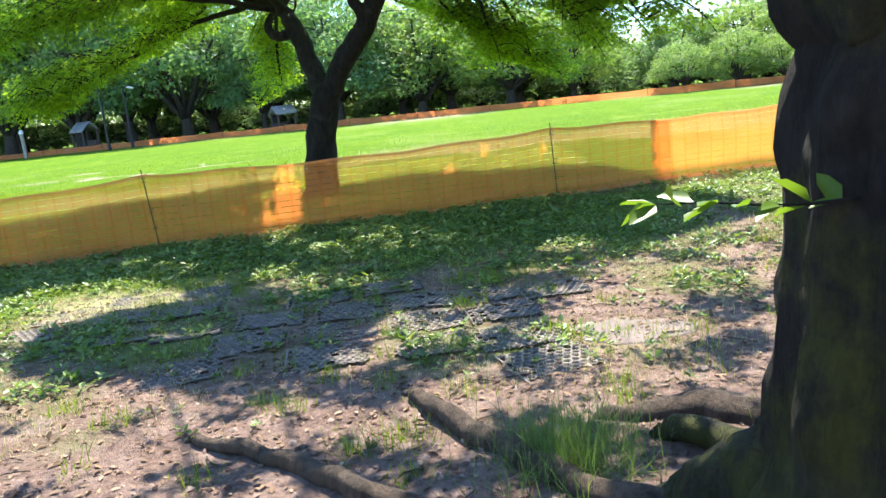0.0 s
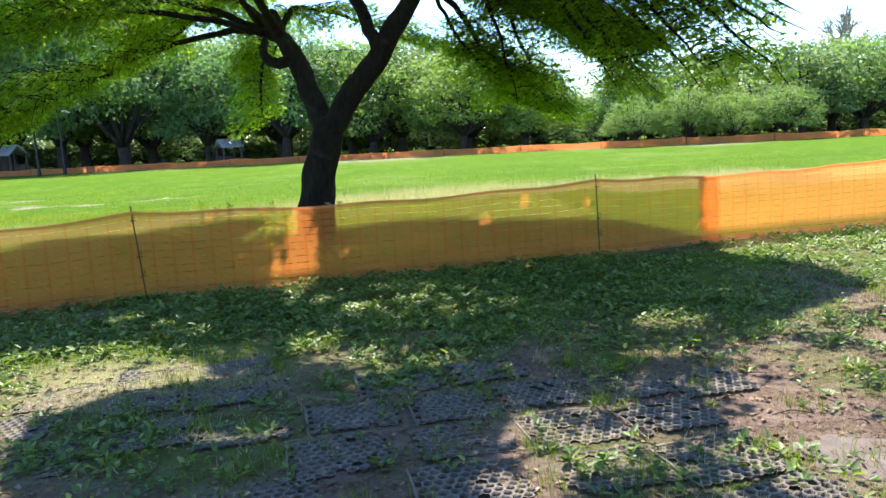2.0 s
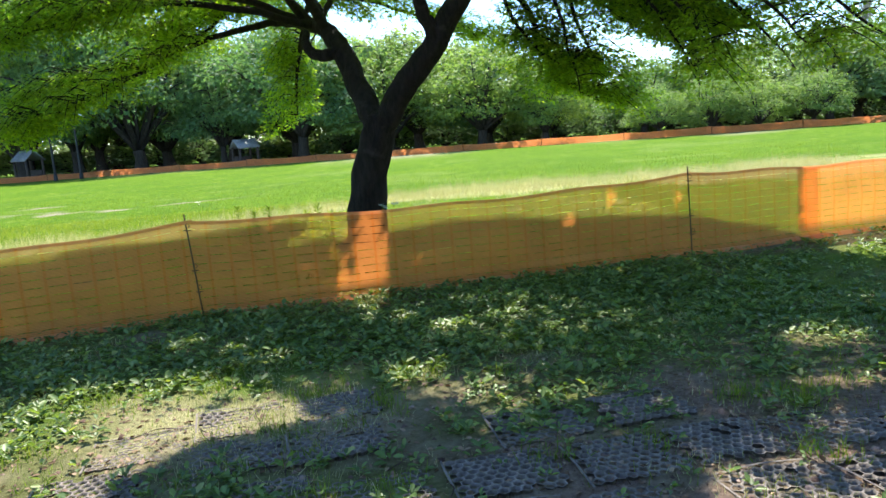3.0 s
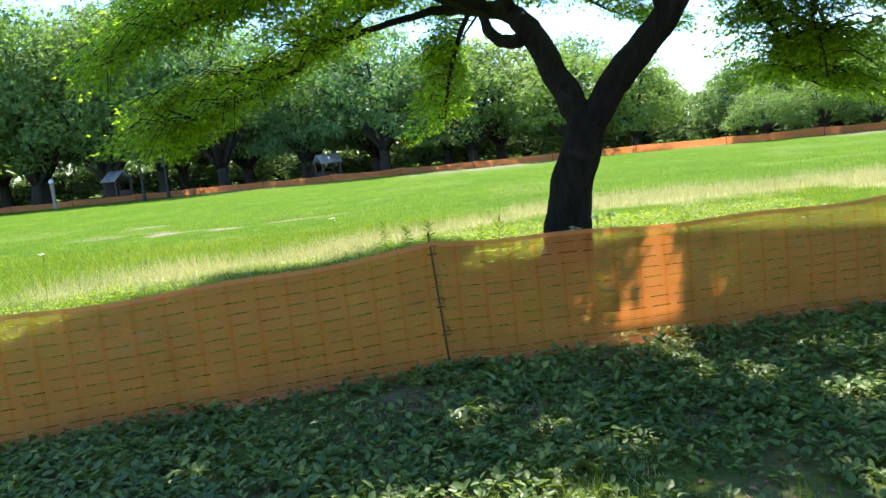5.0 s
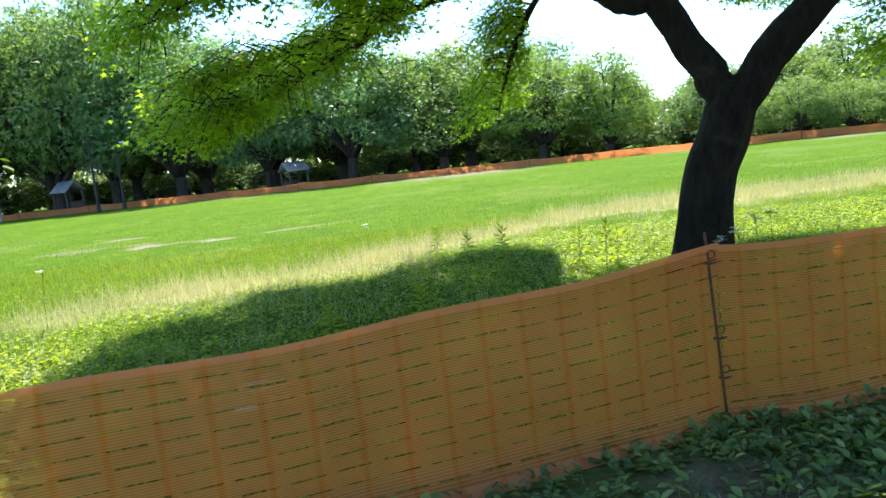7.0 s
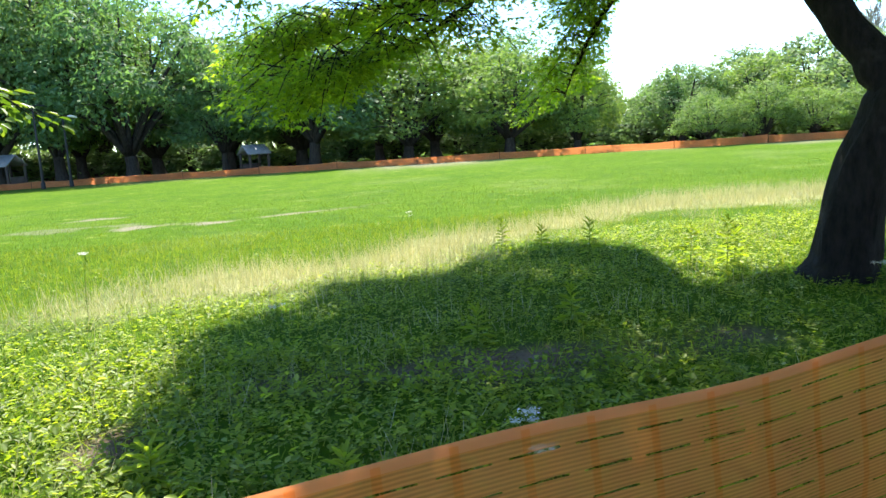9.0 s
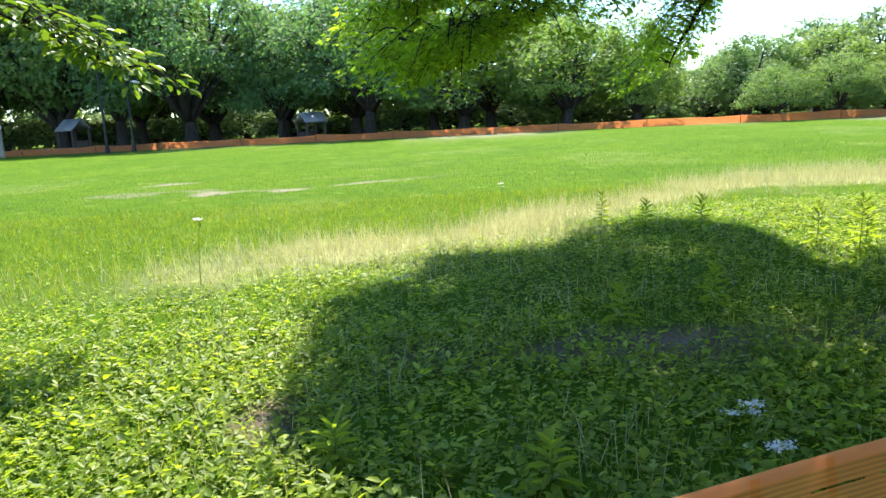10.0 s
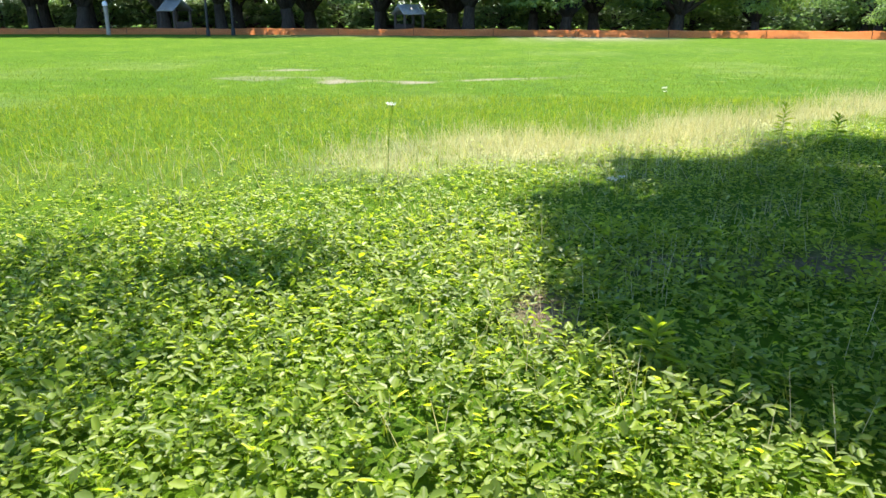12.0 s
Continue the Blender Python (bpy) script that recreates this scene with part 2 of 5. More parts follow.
M_WEED = leafy("weed leaves", [(0.0, (0.12, 0.18, 0.034)), (0.5, (0.2, 0.285, 0.038)), (0.86, (0.3, 0.385, 0.04)), (0.94, (0.29, 0.37, 0.07)), (1.0, (0.36, 0.4, 0.13))], 0.56, 0.45, 0.32, through_tint=(1.75, 1.65, 0.5))
# darker and bluer than M_WEED: the shade on the near side is in the colour
M_LOW = leafy("shade-toned low weeds", [(0.0, (0.075, 0.13, 0.045)), (0.55, (0.13, 0.215, 0.06)), (0.9, (0.2, 0.29, 0.075)), (1.0, (0.3, 0.34, 0.13))], 0.42, 0.45, 0.4)
M_GRASS = leafy("grass blades", [(0.0, (0.08, 0.145, 0.014)), (0.6, (0.135, 0.23, 0.018)), (1.0, (0.23, 0.29, 0.04))], 0.45, 0.5, 0.3)
M_WEEDGRASS = leafy("weedy grass", [(0.0, (0.15, 0.22, 0.03)), (0.6, (0.22, 0.31, 0.035)), (1.0, (0.36, 0.4, 0.09))], 0.45, 0.5, 0.3)
M_TUFT = leafy("soft grass", [(0.0, (0.07, 0.125, 0.045)), (0.6, (0.12, 0.2, 0.065)), (1.0, (0.2, 0.27, 0.11))], 0.35, 0.5, 0.3)
M_STRAW = leafy("dry grass", [(0.0, (0.33, 0.35, 0.15)), (0.5, (0.48, 0.46, 0.25)), (1.0, (0.6, 0.56, 0.37))], 0.35, 0.7, 0.2, through_tint=(1.1, 1.05, 0.8))
M_LITTER = leafy("leaf litter", [(0.0, (0.1, 0.06, 0.035)), (0.6, (0.22, 0.14, 0.09)), (1.0, (0.36, 0.26, 0.17))], 0.1, 0.8, 0.2, through_tint=(1, 0.8, 0.6))
M_WHITE = leafy("white petals", [(0.0, (0.6, 0.62, 0.55)), (1.0, (0.82, 0.82, 0.78))], 0.3, 0.6, 0.2, through_tint=(1, 1, 0.9))
M_STEEL = solid("rusty steel", (0.05, 0.03, 0.02), (0.2, 0.09, 0.04), 30, 0.7, 0.001, metal=0.5)
M_POLE = solid("dark painted steel", (0.012, 0.013, 0.015), (0.03, 0.032, 0.035), 8, 0.5, metal=0.2)
M_LAMP = solid("white lamp housing", (0.6, 0.6, 0.6), (0.75, 0.75, 0.74), 8, 0.4)
M_WOODPOST = solid("weathered wood", (0.2, 0.17, 0.13), (0.38, 0.34, 0.28), 9, 0.85, 0.004, stretch=(1, 1, 0.2))
M_ROOF = solid("grey roof sheets", (0.19, 0.19, 0.19), (0.32, 0.32, 0.31), 5, 0.6)
M_HUTWOOD = solid("dark hut timber", (0.03, 0.022, 0.018), (0.08, 0.06, 0.045), 6, 0.8)
M_PAVER = solid("concrete grid", (0.085, 0.072, 0.062), (0.23, 0.195, 0.17), 22, 0.9, 0.003)
M_SLAB = solid("pale flat stone", (0.1, 0.075, 0.068), (0.18, 0.14, 0.13), 9, 0.9, 0.006)
M_CLOD = leafy("soil crumbs", [(0.0, (0.06, 0.038, 0.03)), (0.6, (0.17, 0.112, 0.09)), (1.0, (0.32, 0.23, 0.19))], 0.02, 0.95, 0.1)
M_STONE = solid("small stones", (0.1, 0.075, 0.06), (0.24, 0.18, 0.15), 14, 0.9, 0.004)


def ground_material():
    m, nt, out = material("ground")
    pos = nt.nodes.new("ShaderNodeTexCoord").outputs["Object"]

    def mask(name):
        a = nt.nodes.new("ShaderNodeAttribute")
        a.attribute_name = name
        return a.outputs["Fac"]

    fine = noise_tex(nt, 26, 8, 0.75, pos)
    mid = noise_tex(nt, 3.1, 6, 0.65, pos)
    wide = noise_tex(nt, 0.22, 4, 0.6, pos)
    soil = ramp(nt, fine, [(0.3, (0.07, 0.045, 0.036)), (0.55, (0.2, 0.135, 0.108)), (0.8, (0.36, 0.265, 0.225))])
    soil = mix(nt, ramp(nt, mid, [(0.45, (0, 0, 0)), (0.7, (0.7, 0.7, 0.7))]), soil, (0.31, 0.23, 0.195))
    turf = ramp(nt, fine, [(0.28, (0.045, 0.08, 0.009)), (0.55, (0.085, 0.16, 0.011)), (0.85, (0.15, 0.225, 0.018))])
    turf = mix(nt, 0.8, turf, mix(nt, 1.0, turf, ramp(nt, mid, [(0.3, (0.7, 0.78, 0.7)), (0.7, (1.25, 1.2, 1.1))]), "MULTIPLY"))
    turf = mix(nt, 0.8, turf, mix(nt, 1.0, turf, ramp(nt, wide, [(0.35, (0.82, 0.92, 0.85)), (0.65, (1.2, 1.12, 1.0))]), "MULTIPLY"))
    tuft = noise_tex(nt, 7.0, 3, 0.6, pos)
    turf = mix(nt, ramp(nt, tuft, [(0.55, (0, 0, 0)), (0.68, (0.65, 0.65, 0.65))]), turf, (0.05, 0.095, 0.014))
    clover = noise_tex(nt, 1.1, 5, 0.7, pos)
    turf = mix(nt, ramp(nt, clover, [(0.54, (0, 0, 0)), (0.62, (0.7, 0.7, 0.7))]), turf, (0.055, 0.11, 0.016))
    turf = mix(nt, ramp(nt, clover, [(0.32, (0.6, 0.6, 0.6)), (0.42, (0, 0, 0))]), turf, (0.22, 0.26, 0.06))
    straw = ramp(nt, fine, [(0.3, (0.26, 0.28, 0.1)), (0.6, (0.4, 0.39, 0.19)), (0.85, (0.54, 0.5, 0.3))])
    dirt = ramp(nt, fine, [(0.3, (0.17, 0.16, 0.09)), (0.7, (0.31, 0.28, 0.2))])
    col = mix(nt, mask("soil"), turf, soil)
    col = mix(nt, mask("straw"), col, straw)
    col = mix(nt, mask("dirt"), col, dirt)
    bsdf = node(nt, "ShaderNodeBsdfPrincipled", Roughness=0.95)
    bsdf.inputs["Specular IOR Level"].default_value = 0.03
    nt.links.new(col, bsdf.inputs["Base Color"])
    bp = node(nt, "ShaderNodeBump", Strength=1.0, Distance=0.035)
    nt.links.new(fine, bp.inputs["Height"])
    nt.links.new(bp.outputs[0], bsdf.inputs["Normal"])
    nt.links.new(bsdf.outputs[0], out.inputs[0])
    return m


M_GROUND = ground_material()

# ---------------------------------------------------------------- ground
FENCE = [(-26.0, 1.6), (-20.2, 3.9), (-14.4, 5.6), (-8.7, 7.2), (-2.95, 8.8), (2.79, 9.75), (7.9, 10.9), (13.4, 12.3), (18.9, 13.8), (24.5, 15.2), (30.0, 16.5), (35.6, 17.8)]
FX, FY = np.array([p[0] for p in FENCE]), np.array([p[1] for p in FENCE])
BAND_X = np.array([-30, -18, -13.5, -10.5, -8.6, -6.6, -4.5, -2.0, 0.8, 4.0, 9.0, 16.0, 30.0])
BAND_Y = np.array([9.0, 13.0, 14.0, 14.7, 15.4, 16.5, 17.9, 19.7, 21.3, 20.9, 20.3, 21.7, 25.0])
RIM_X = [-300, -60, -40, -25, -10, 5, 17, 26, 60, 300]
RIM_Y = [80, 69, 67.5, 66, 62.5, 58.5, 55, 52, 44, 0]


def relief(x, y):
    """Height of the ground."""
    near = np.exp(-((x - 2.6) ** 2 + (y - 0.8) ** 2) / 2.2)
    return 0.05 * (fnoise(x, y, 2.4, 3) - 0.5) + 0.02 * (vnoise(x, y, 0.35, 9) - 0.5) + 0.06 * near


def zones(x, y):
    """Bare soil, dry grass and worn dirt, each from 0 to 1."""
    side = y - np.interp(x, FX, FY)
    n = fnoise(x, y, 1.1, 21)
    n2 = fnoise(x, y, 3.0, 31)
    edge = np.clip((6.4 - (y + 0.9 * (n2 - 0.5) * 4 - np.maximum(0, x - 2.2) * 0.2)) / 4.2, 0, 1)
    soil = np.clip((edge - 0.05) * 1.5 + (n - 0.5) * 2.6 * np.clip(edge * 2.2, 0.12, 1), 0, 1) * (side < -0.3)
    soil = np.maximum(soil, np.clip(0.3 + 0.42 * np.clip((-2.6 - side) / 1.2, 0, 1) + (n - 0.5) * 1.6, 0.1, 1) * (side < 0.2))
    band = np.interp(x, BAND_X, BAND_Y)
    width = 0.95 + 0.6 * (vnoise(x, y * 0, 2.5, 5)) + 0.35 * np.clip((x + 4) / 6, 0, 1)
    straw = np.clip(1.3 - np.abs(y - band) / width + (n - 0.5) * 2.2, 0, 1) * np.clip((x + 10.8) / 2.2, 0.06, 1)
    far = np.clip((n2 - 0.62) * 3, 0, 0.4) * (side > 6)
    line = np.interp(x, [-16, -12, -9.7, -6.4, -4], [26.2, 25.4, 25.7, 27.0, 28.2])
    dirt = np.clip(0.9 - np.abs(y - line) / 0.6 + (n - 0.5) * 3.4, 0, 1) * np.clip((x + 12.5) * 2, 0, 1) * np.clip((-5 - x) / 3, 0, 1)
    dirt = np.maximum(dirt, np.clip(1.2 - np.hypot((x + 13.9) / 0.9, (y - 29.4) / 0.5) + (n - 0.5) * 2, 0, 0.9))
    dirt = np.maximum(dirt, np.clip(1.0 - np.hypot((x + 13.9) / 1.6, (y - 26.6) / 0.6) + (n - 0.5) * 2.4, 0, 0.4))
    dry = np.exp(-((x + 2.5) ** 2 / 2.2 + (y - 5.7) ** 2 / 0.45)) * np.clip(0.3 + (n - 0.5) * 2.6, 0, 0.7)
    straw = np.maximum(straw, dry)
    rim = np.interp(x, RIM_X, RIM_Y)
    dirt = np.maximum(dirt, np.clip(1.3 - np.abs(y - rim + 0.9) / 1.3 + (n - 0.5) * 1.5, 0, 0.9))
    worn = np.clip((y - rim - 2.0) / 2, 0, 1) * np.clip((rim + 22 - y) / 8, 0, 0.6)
    litter = np.clip(1.1 - np.hypot((x + 8.05) / 0.2, (y - 10.5) / 0.5) + (n - 0.5), 0, 0.9)
    under = np.clip(1.2 - np.hypot((x + 5.2) / 1.6, (y - 11.4) / 0.5) + (n - 0.5) * 2, 0, 0.9)
    bare = np.maximum(np.maximum(litter, under), worn)
    return np.maximum(soil, bare), np.maximum(straw, far * 0.25), dirt


def axis(lo, hi, step, far):
    core = np.arange(lo, hi + 1e-6, step)
    out = step * 1.35 ** np.arange(1, 60)
    grow = np.cumsum(out)
    grow = grow[grow < far]
    return np.concatenate([lo - grow[::-1], core, hi + grow])


def build_ground():
    X, Y = axis(-16, 9, 0.15, 1500), axis(0, 31, 0.15, 1500)
    gx, gy = np.meshgrid(X, Y)
    fade = np.clip(1 - (np.hypot(gx, gy - 15) - 40) / 40, 0, 1)
    gz = relief(gx, gy) * fade
    V = np.stack([gx, gy, gz], -1).reshape(-1, 3)
    nx, ny = len(X), len(Y)
    i = np.arange(ny - 1)[:, None] * nx + np.arange(nx - 1)[None]
    F = np.stack([i, i + 1, i + nx + 1, i + nx], -1).reshape(-1, 4)
    me = mesh_np("ground", V, F, M_GROUND, smooth=True)
    for name, values in zip(("soil", "straw", "dirt"), zones(gx.ravel(), gy.ravel())):
        me.attributes.new(name, "FLOAT", "POINT").data.foreach_set("value", values.astype(np.float32))
    return tagged(new("ground", me), "wide park ground of mown grass, bare soil and dry grass", "ground", kind="structure")


build_ground()


def on_ground(x, y):
    return relief(np.asarray(x, float), np.asarray(y, float))


# ---------------------------------------------------------------- net fence
def net_material(name, cover, tint, slits=False):
    """Woven orange plastic film: fine threads with gaps, lit from behind."""
    m, nt, out = material(name)
    uv = nt.nodes.new("ShaderNodeTexCoord").outputs["UV"]
    sep = nt.nodes.new("ShaderNodeSeparateXYZ")
    nt.links.new(uv, sep.inputs[0])
    wav = nt.nodes.new("ShaderNodeTexWave")
    wav.bands_direction = "Y"
    wav.inputs["Scale"].default_value = 22.0
    wav.inputs["Distortion"].default_value = 0.6
    nt.links.new(uv, wav.inputs["Vector"])
    patch = noise_tex(nt, 2.0, 5, 0.6, uv)
    col = ramp(nt, patch, [(0.3, tuple(c * 0.8 for c in tint)), (0.7, tint)])
    dif = node(nt, "ShaderNodeBsdfPrincipled", Roughness=0.45)
    dif.inputs["Specular IOR Level"].default_value = 0.35
    nt.links.new(col, dif.inputs["Base Color"])
    tra = nt.nodes.new("ShaderNodeBsdfTranslucent")
    nt.links.new(col, tra.inputs["Color"])
    body = nt.nodes.new("ShaderNodeMixShader")
    body.inputs[0].default_value = 0.5
    nt.links.new(dif.outputs[0], body.inputs[1])
    nt.links.new(tra.outputs[0], body.inputs[2])
    clear = node(nt, "ShaderNodeBsdfTransparent")
    clear.inputs["Color"].default_value = (1.0, 0.86, 0.66, 1)
    ms = nt.nodes.new("ShaderNodeMixShader")
    fac = ramp(nt, wav.outputs["Fac"], [(0.0, (cover - 0.11,) * 3), (1.0, (cover + 0.13,) * 3)])
    if slits:
        def calc(kind, a, b):
            n = nt.nodes.new("ShaderNodeMath")
            n.operation = kind
            for slot, v in enumerate((a, b)):
                if isinstance(v, (int, float)):
                    n.inputs[slot].default_value = v
                else:
                    nt.links.new(v, n.inputs[slot])
            return n.outputs[0]

        row = calc("FRACT", calc("MULTIPLY", sep.outputs["Y"], 11.0), 0)
        dash = calc("FRACT", calc("ADD", calc("DIVIDE", sep.outputs["X"], 0.22), calc("MULTIPLY", calc("FLOOR", calc("MULTIPLY", sep.outputs["Y"], 11.0), 0), 0.09)), 0)
        worn = noise_tex(nt, 5.0, 2, 0.5, uv)
        hole = calc("MULTIPLY", calc("LESS_THAN", row, calc("MULTIPLY", worn, 0.14)), calc("GREATER_THAN", dash, 0.24))
        fac = calc("MULTIPLY", fac, calc("SUBTRACT", 1.0, calc("MULTIPLY", hole, 0.85)))
    nt.links.new(fac, ms.inputs[0])
    nt.links.new(clear.outputs[0], ms.inputs[1])
    nt.links.new(body.outputs[0], ms.inputs[2])
    nt.links.new(ms.outputs[0], out.inputs[0])
    return m


ORANGE = (0.93, 0.31, 0.075)
M_NET = net_material("orange net", 0.53, ORANGE, True)
M_NET_DENSE = net_material("dense orange net", 0.66, ORANGE, True)
M_HEM = net_material("orange hem", 0.8, (0.92, 0.38, 0.16))
M_CORD = solid("dark cord", (0.07, 0.026, 0.01), (0.17, 0.06, 0.018), 20, 0.8)


def net_place(a, b, u, v, sag):
    """A place on the net between posts a and b: u along it, v up it."""
    x, y = a[0] + (b[0] - a[0]) * u, a[1] + (b[1] - a[1]) * u
    bow = 4 * u * (1 - u)
    belly = 0.035 * np.sin(np.pi * v) * bow + 0.025 * (vnoise(u * 9 + a[0], v * 4, 1.0, 4) - 0.5)
    belly = belly + 0.15 * np.clip(1 - v / 0.16, 0, 1) ** 1.5 * np.clip(bow * 4, 0, 1)
    nx, ny = -(b[1] - a[1]), b[0] - a[0]
    d = math.hypot(nx, ny)
    top = 1.02 - sag * bow + 0.012 * np.sin(u * 23 + a[0])
    foot = on_ground(x, y) + 0.01
    return np.stack([x - nx / d * belly, y - ny / d * belly, foot + (top - foot) * v], -1)


def strip(P, Q):
    """A ribbon between two lines of places."""
    n = len(P)
    i = np.arange(n - 1)
    return np.vstack([P, Q]), np.stack([i, i + 1, n + i + 1, n + i], -1)


def net_span(a, b, sag, mat, u0=0.0, u1=1.0, out=0.0):
    length = math.hypot(b[0] - a[0], b[1] - a[1])
    root = empty("safety_net", (a[0], a[1], 0))
    off = np.array([a[0], a[1] + out, 0])
    nu, nv = int(length * (u1 - u0) * 7) + 2, 14
    u, v = np.meshgrid(np.linspace(u0, u1, nu), np.linspace(0.0, 1, nv))
    V = net_place(a, b, u, v, sag).reshape(-1, 3) - off
    i = np.arange(nv - 1)[:, None] * nu + np.arange(nu - 1)[None]
    F = np.stack([i, i + 1, i + nu + 1, i + nu], -1).reshape(-1, 4)
    me = mesh_np("net_sheet", V, F, mat, smooth=True)
    uvs = np.stack([u * length, v], -1).reshape(-1, 2)[F.ravel()]
    me.uv_layers.new(name="uv").data.foreach_set("uv", uvs.astype(np.float32).ravel())
    part("net_sheet", me, root)
    push = np.array([0.0, -0.004, 0])
    w = np.linspace(u0, u1, nu)
    for name, v0, v1 in (("top_hem", 0.968, 1.006), ("bottom_hem", 0.0, 0.05)):
        P, Q = net_place(a, b, w, np.full(nu, v0), sag), net_place(a, b, w, np.full(nu, v1), sag)
        Q = Q + push
        V, F = strip(P - off + push, Q - off + push)
        part(name, mesh_np(name, V, F, M_HEM, True), root)
    for k in np.arange(u0 + 0.02, u1, 0.22 / length):
        vv = np.linspace(0.0, 1, 9)
        P = net_place(a, b, np.full(9, k), vv, sag) - off + push * 1.6
        Q = net_place(a, b, np.full(9, k + 0.028 / length), vv, sag) - off + push * 1.6
        V, F = strip(P, Q)
        part("vertical_band", mesh_np("vertical_band", V, F, M_BAND, True), root)
    return tagged(root, "orange plastic safety net sagging between thin steel posts", "net fence", "orange net fence round the field")


M_BAND = net_material("orange band", 0.1, (0.97, 0.38, 0.11))


def post_thing(x, y, lean):
    root = empty("fence_post", (x, y - 0.02, float(on_ground(x, y))))
    V, F = tube([(0, 0, -0.02), (lean * 0.5, 0, 0.55), (lean, 0, 1.1)], [0.0085, 0.0085, 0.008], 6, 8)
    part("rod", mesh_np("rod", V, F, M_STEEL, True), root)
    for h in (0.32, 0.55, 0.98):
        a = np.linspace(0, 2 * np.pi, 10)
        ring = np.stack([lean * h + 0.022 + 0.022 * np.cos(a), -0.012 + 0 * a, h + 0.022 * np.sin(a)], -1)
        V, F = tube(ring, [0.004, 0.004], 14, 5)
        part("hook", mesh_np("hook", V, F, M_STEEL, True), root)
        V, F = tube([(lean * h - 0.02, -0.01, h - 0.045), (lean * h + 0.01, -0.014, h - 0.05), (lean * h + 0.055, -0.012, h - 0.046)], [0.006, 0.009, 0.004], 6, 5)
        part("cord_tie", mesh_np("cord_tie", V, F, M_CORD, True), root)
    return tagged(root, "thin rusty steel fence post with hooks and cord ties", "post", "posts of the net fence")


SAGS = [0.1, 0.1, 0.1, 0.115, 0.08, 0.07, 0.08, 0.08, 0.08, 0.08, 0.08]
for i in range(len(FENCE) - 1):
    a, b = FENCE[i], FENCE[i + 1]
    if i == 5:
        net_span(a, b, SAGS[i], M_NET, 0.0, 0.36)
        net_span(a, b, SAGS[i], M_NET_DENSE, 0.3, 1.0, 0.02)
    else:
        net_span(a, b, SAGS[i], M_NET_DENSE if i > 5 else M_NET)
for i, p in enumerate(FENCE):
    post_thing(*p, -0.07 if i == 4 else -0.04 if i % 2 else -0.01)


# ---------------------------------------------------------------- leaves on branches
def twigs(line, count, g, reach=(0.5, 1.1), first=0.3, droop=0.25):
    """Short twigs that fan out flat from a branch."""
    out = []
    C = smooth_line(line, 40)
    for k in range(count):
        u = first + (1 - first) * g.random() ** 0.8
        i = min(int(u * 39), 38)
        p, d = C[i], C[i + 1] - C[i]
        d = d / (np.linalg.norm(d) + 1e-9)
        a = math.atan2(d[1], d[0]) + g.choice([-1, 1]) * g.uniform(0.3, 1.4)
        L = g.uniform(*reach)
        h = np.array([math.cos(a), math.sin(a), 0])
        z = g.uniform(-0.1, 0.3) * L
        mid = p + h * L * 0.5 + np.array([0, 0, z * 0.6 + 0.04])
        end = p + h * L + np.array([0, 0, z - droop * L])
        out.append([p, mid, end])
    return out


def spray(tw, per, g, spread=0.16, thick=0.05):
    """Leaf places and the way each leaf points along a set of twigs."""
    P, D = [], []
    for a, b, c in tw:
        u = g.random(per) ** 0.7
        q = (1 - u)[:, None] ** 2 * a + (2 * u * (1 - u))[:, None] * b + (u ** 2)[:, None] * c
        off = g.normal(0, 1, (per, 3)) * np.array([spread, spread, thick]) * (0.4 + 0.8 * np.sin(np.pi * np.clip(u, 0.1, 0.95)))[:, None]
        P.append(q + off)
        D.append(off * np.array([1, 1, 0.3]) + (c - a) * 0.12 + np.array([0, 0, -0.03]))
    return np.concatenate(P), np.concatenate(D)


def wavy(line, g, amount):
    """A branch line with small natural bends."""
    C = smooth_line(line, 4 * len(line))
    w = g.normal(0, amount, C.shape)
    w[0] = w[1] = 0
    return C + w


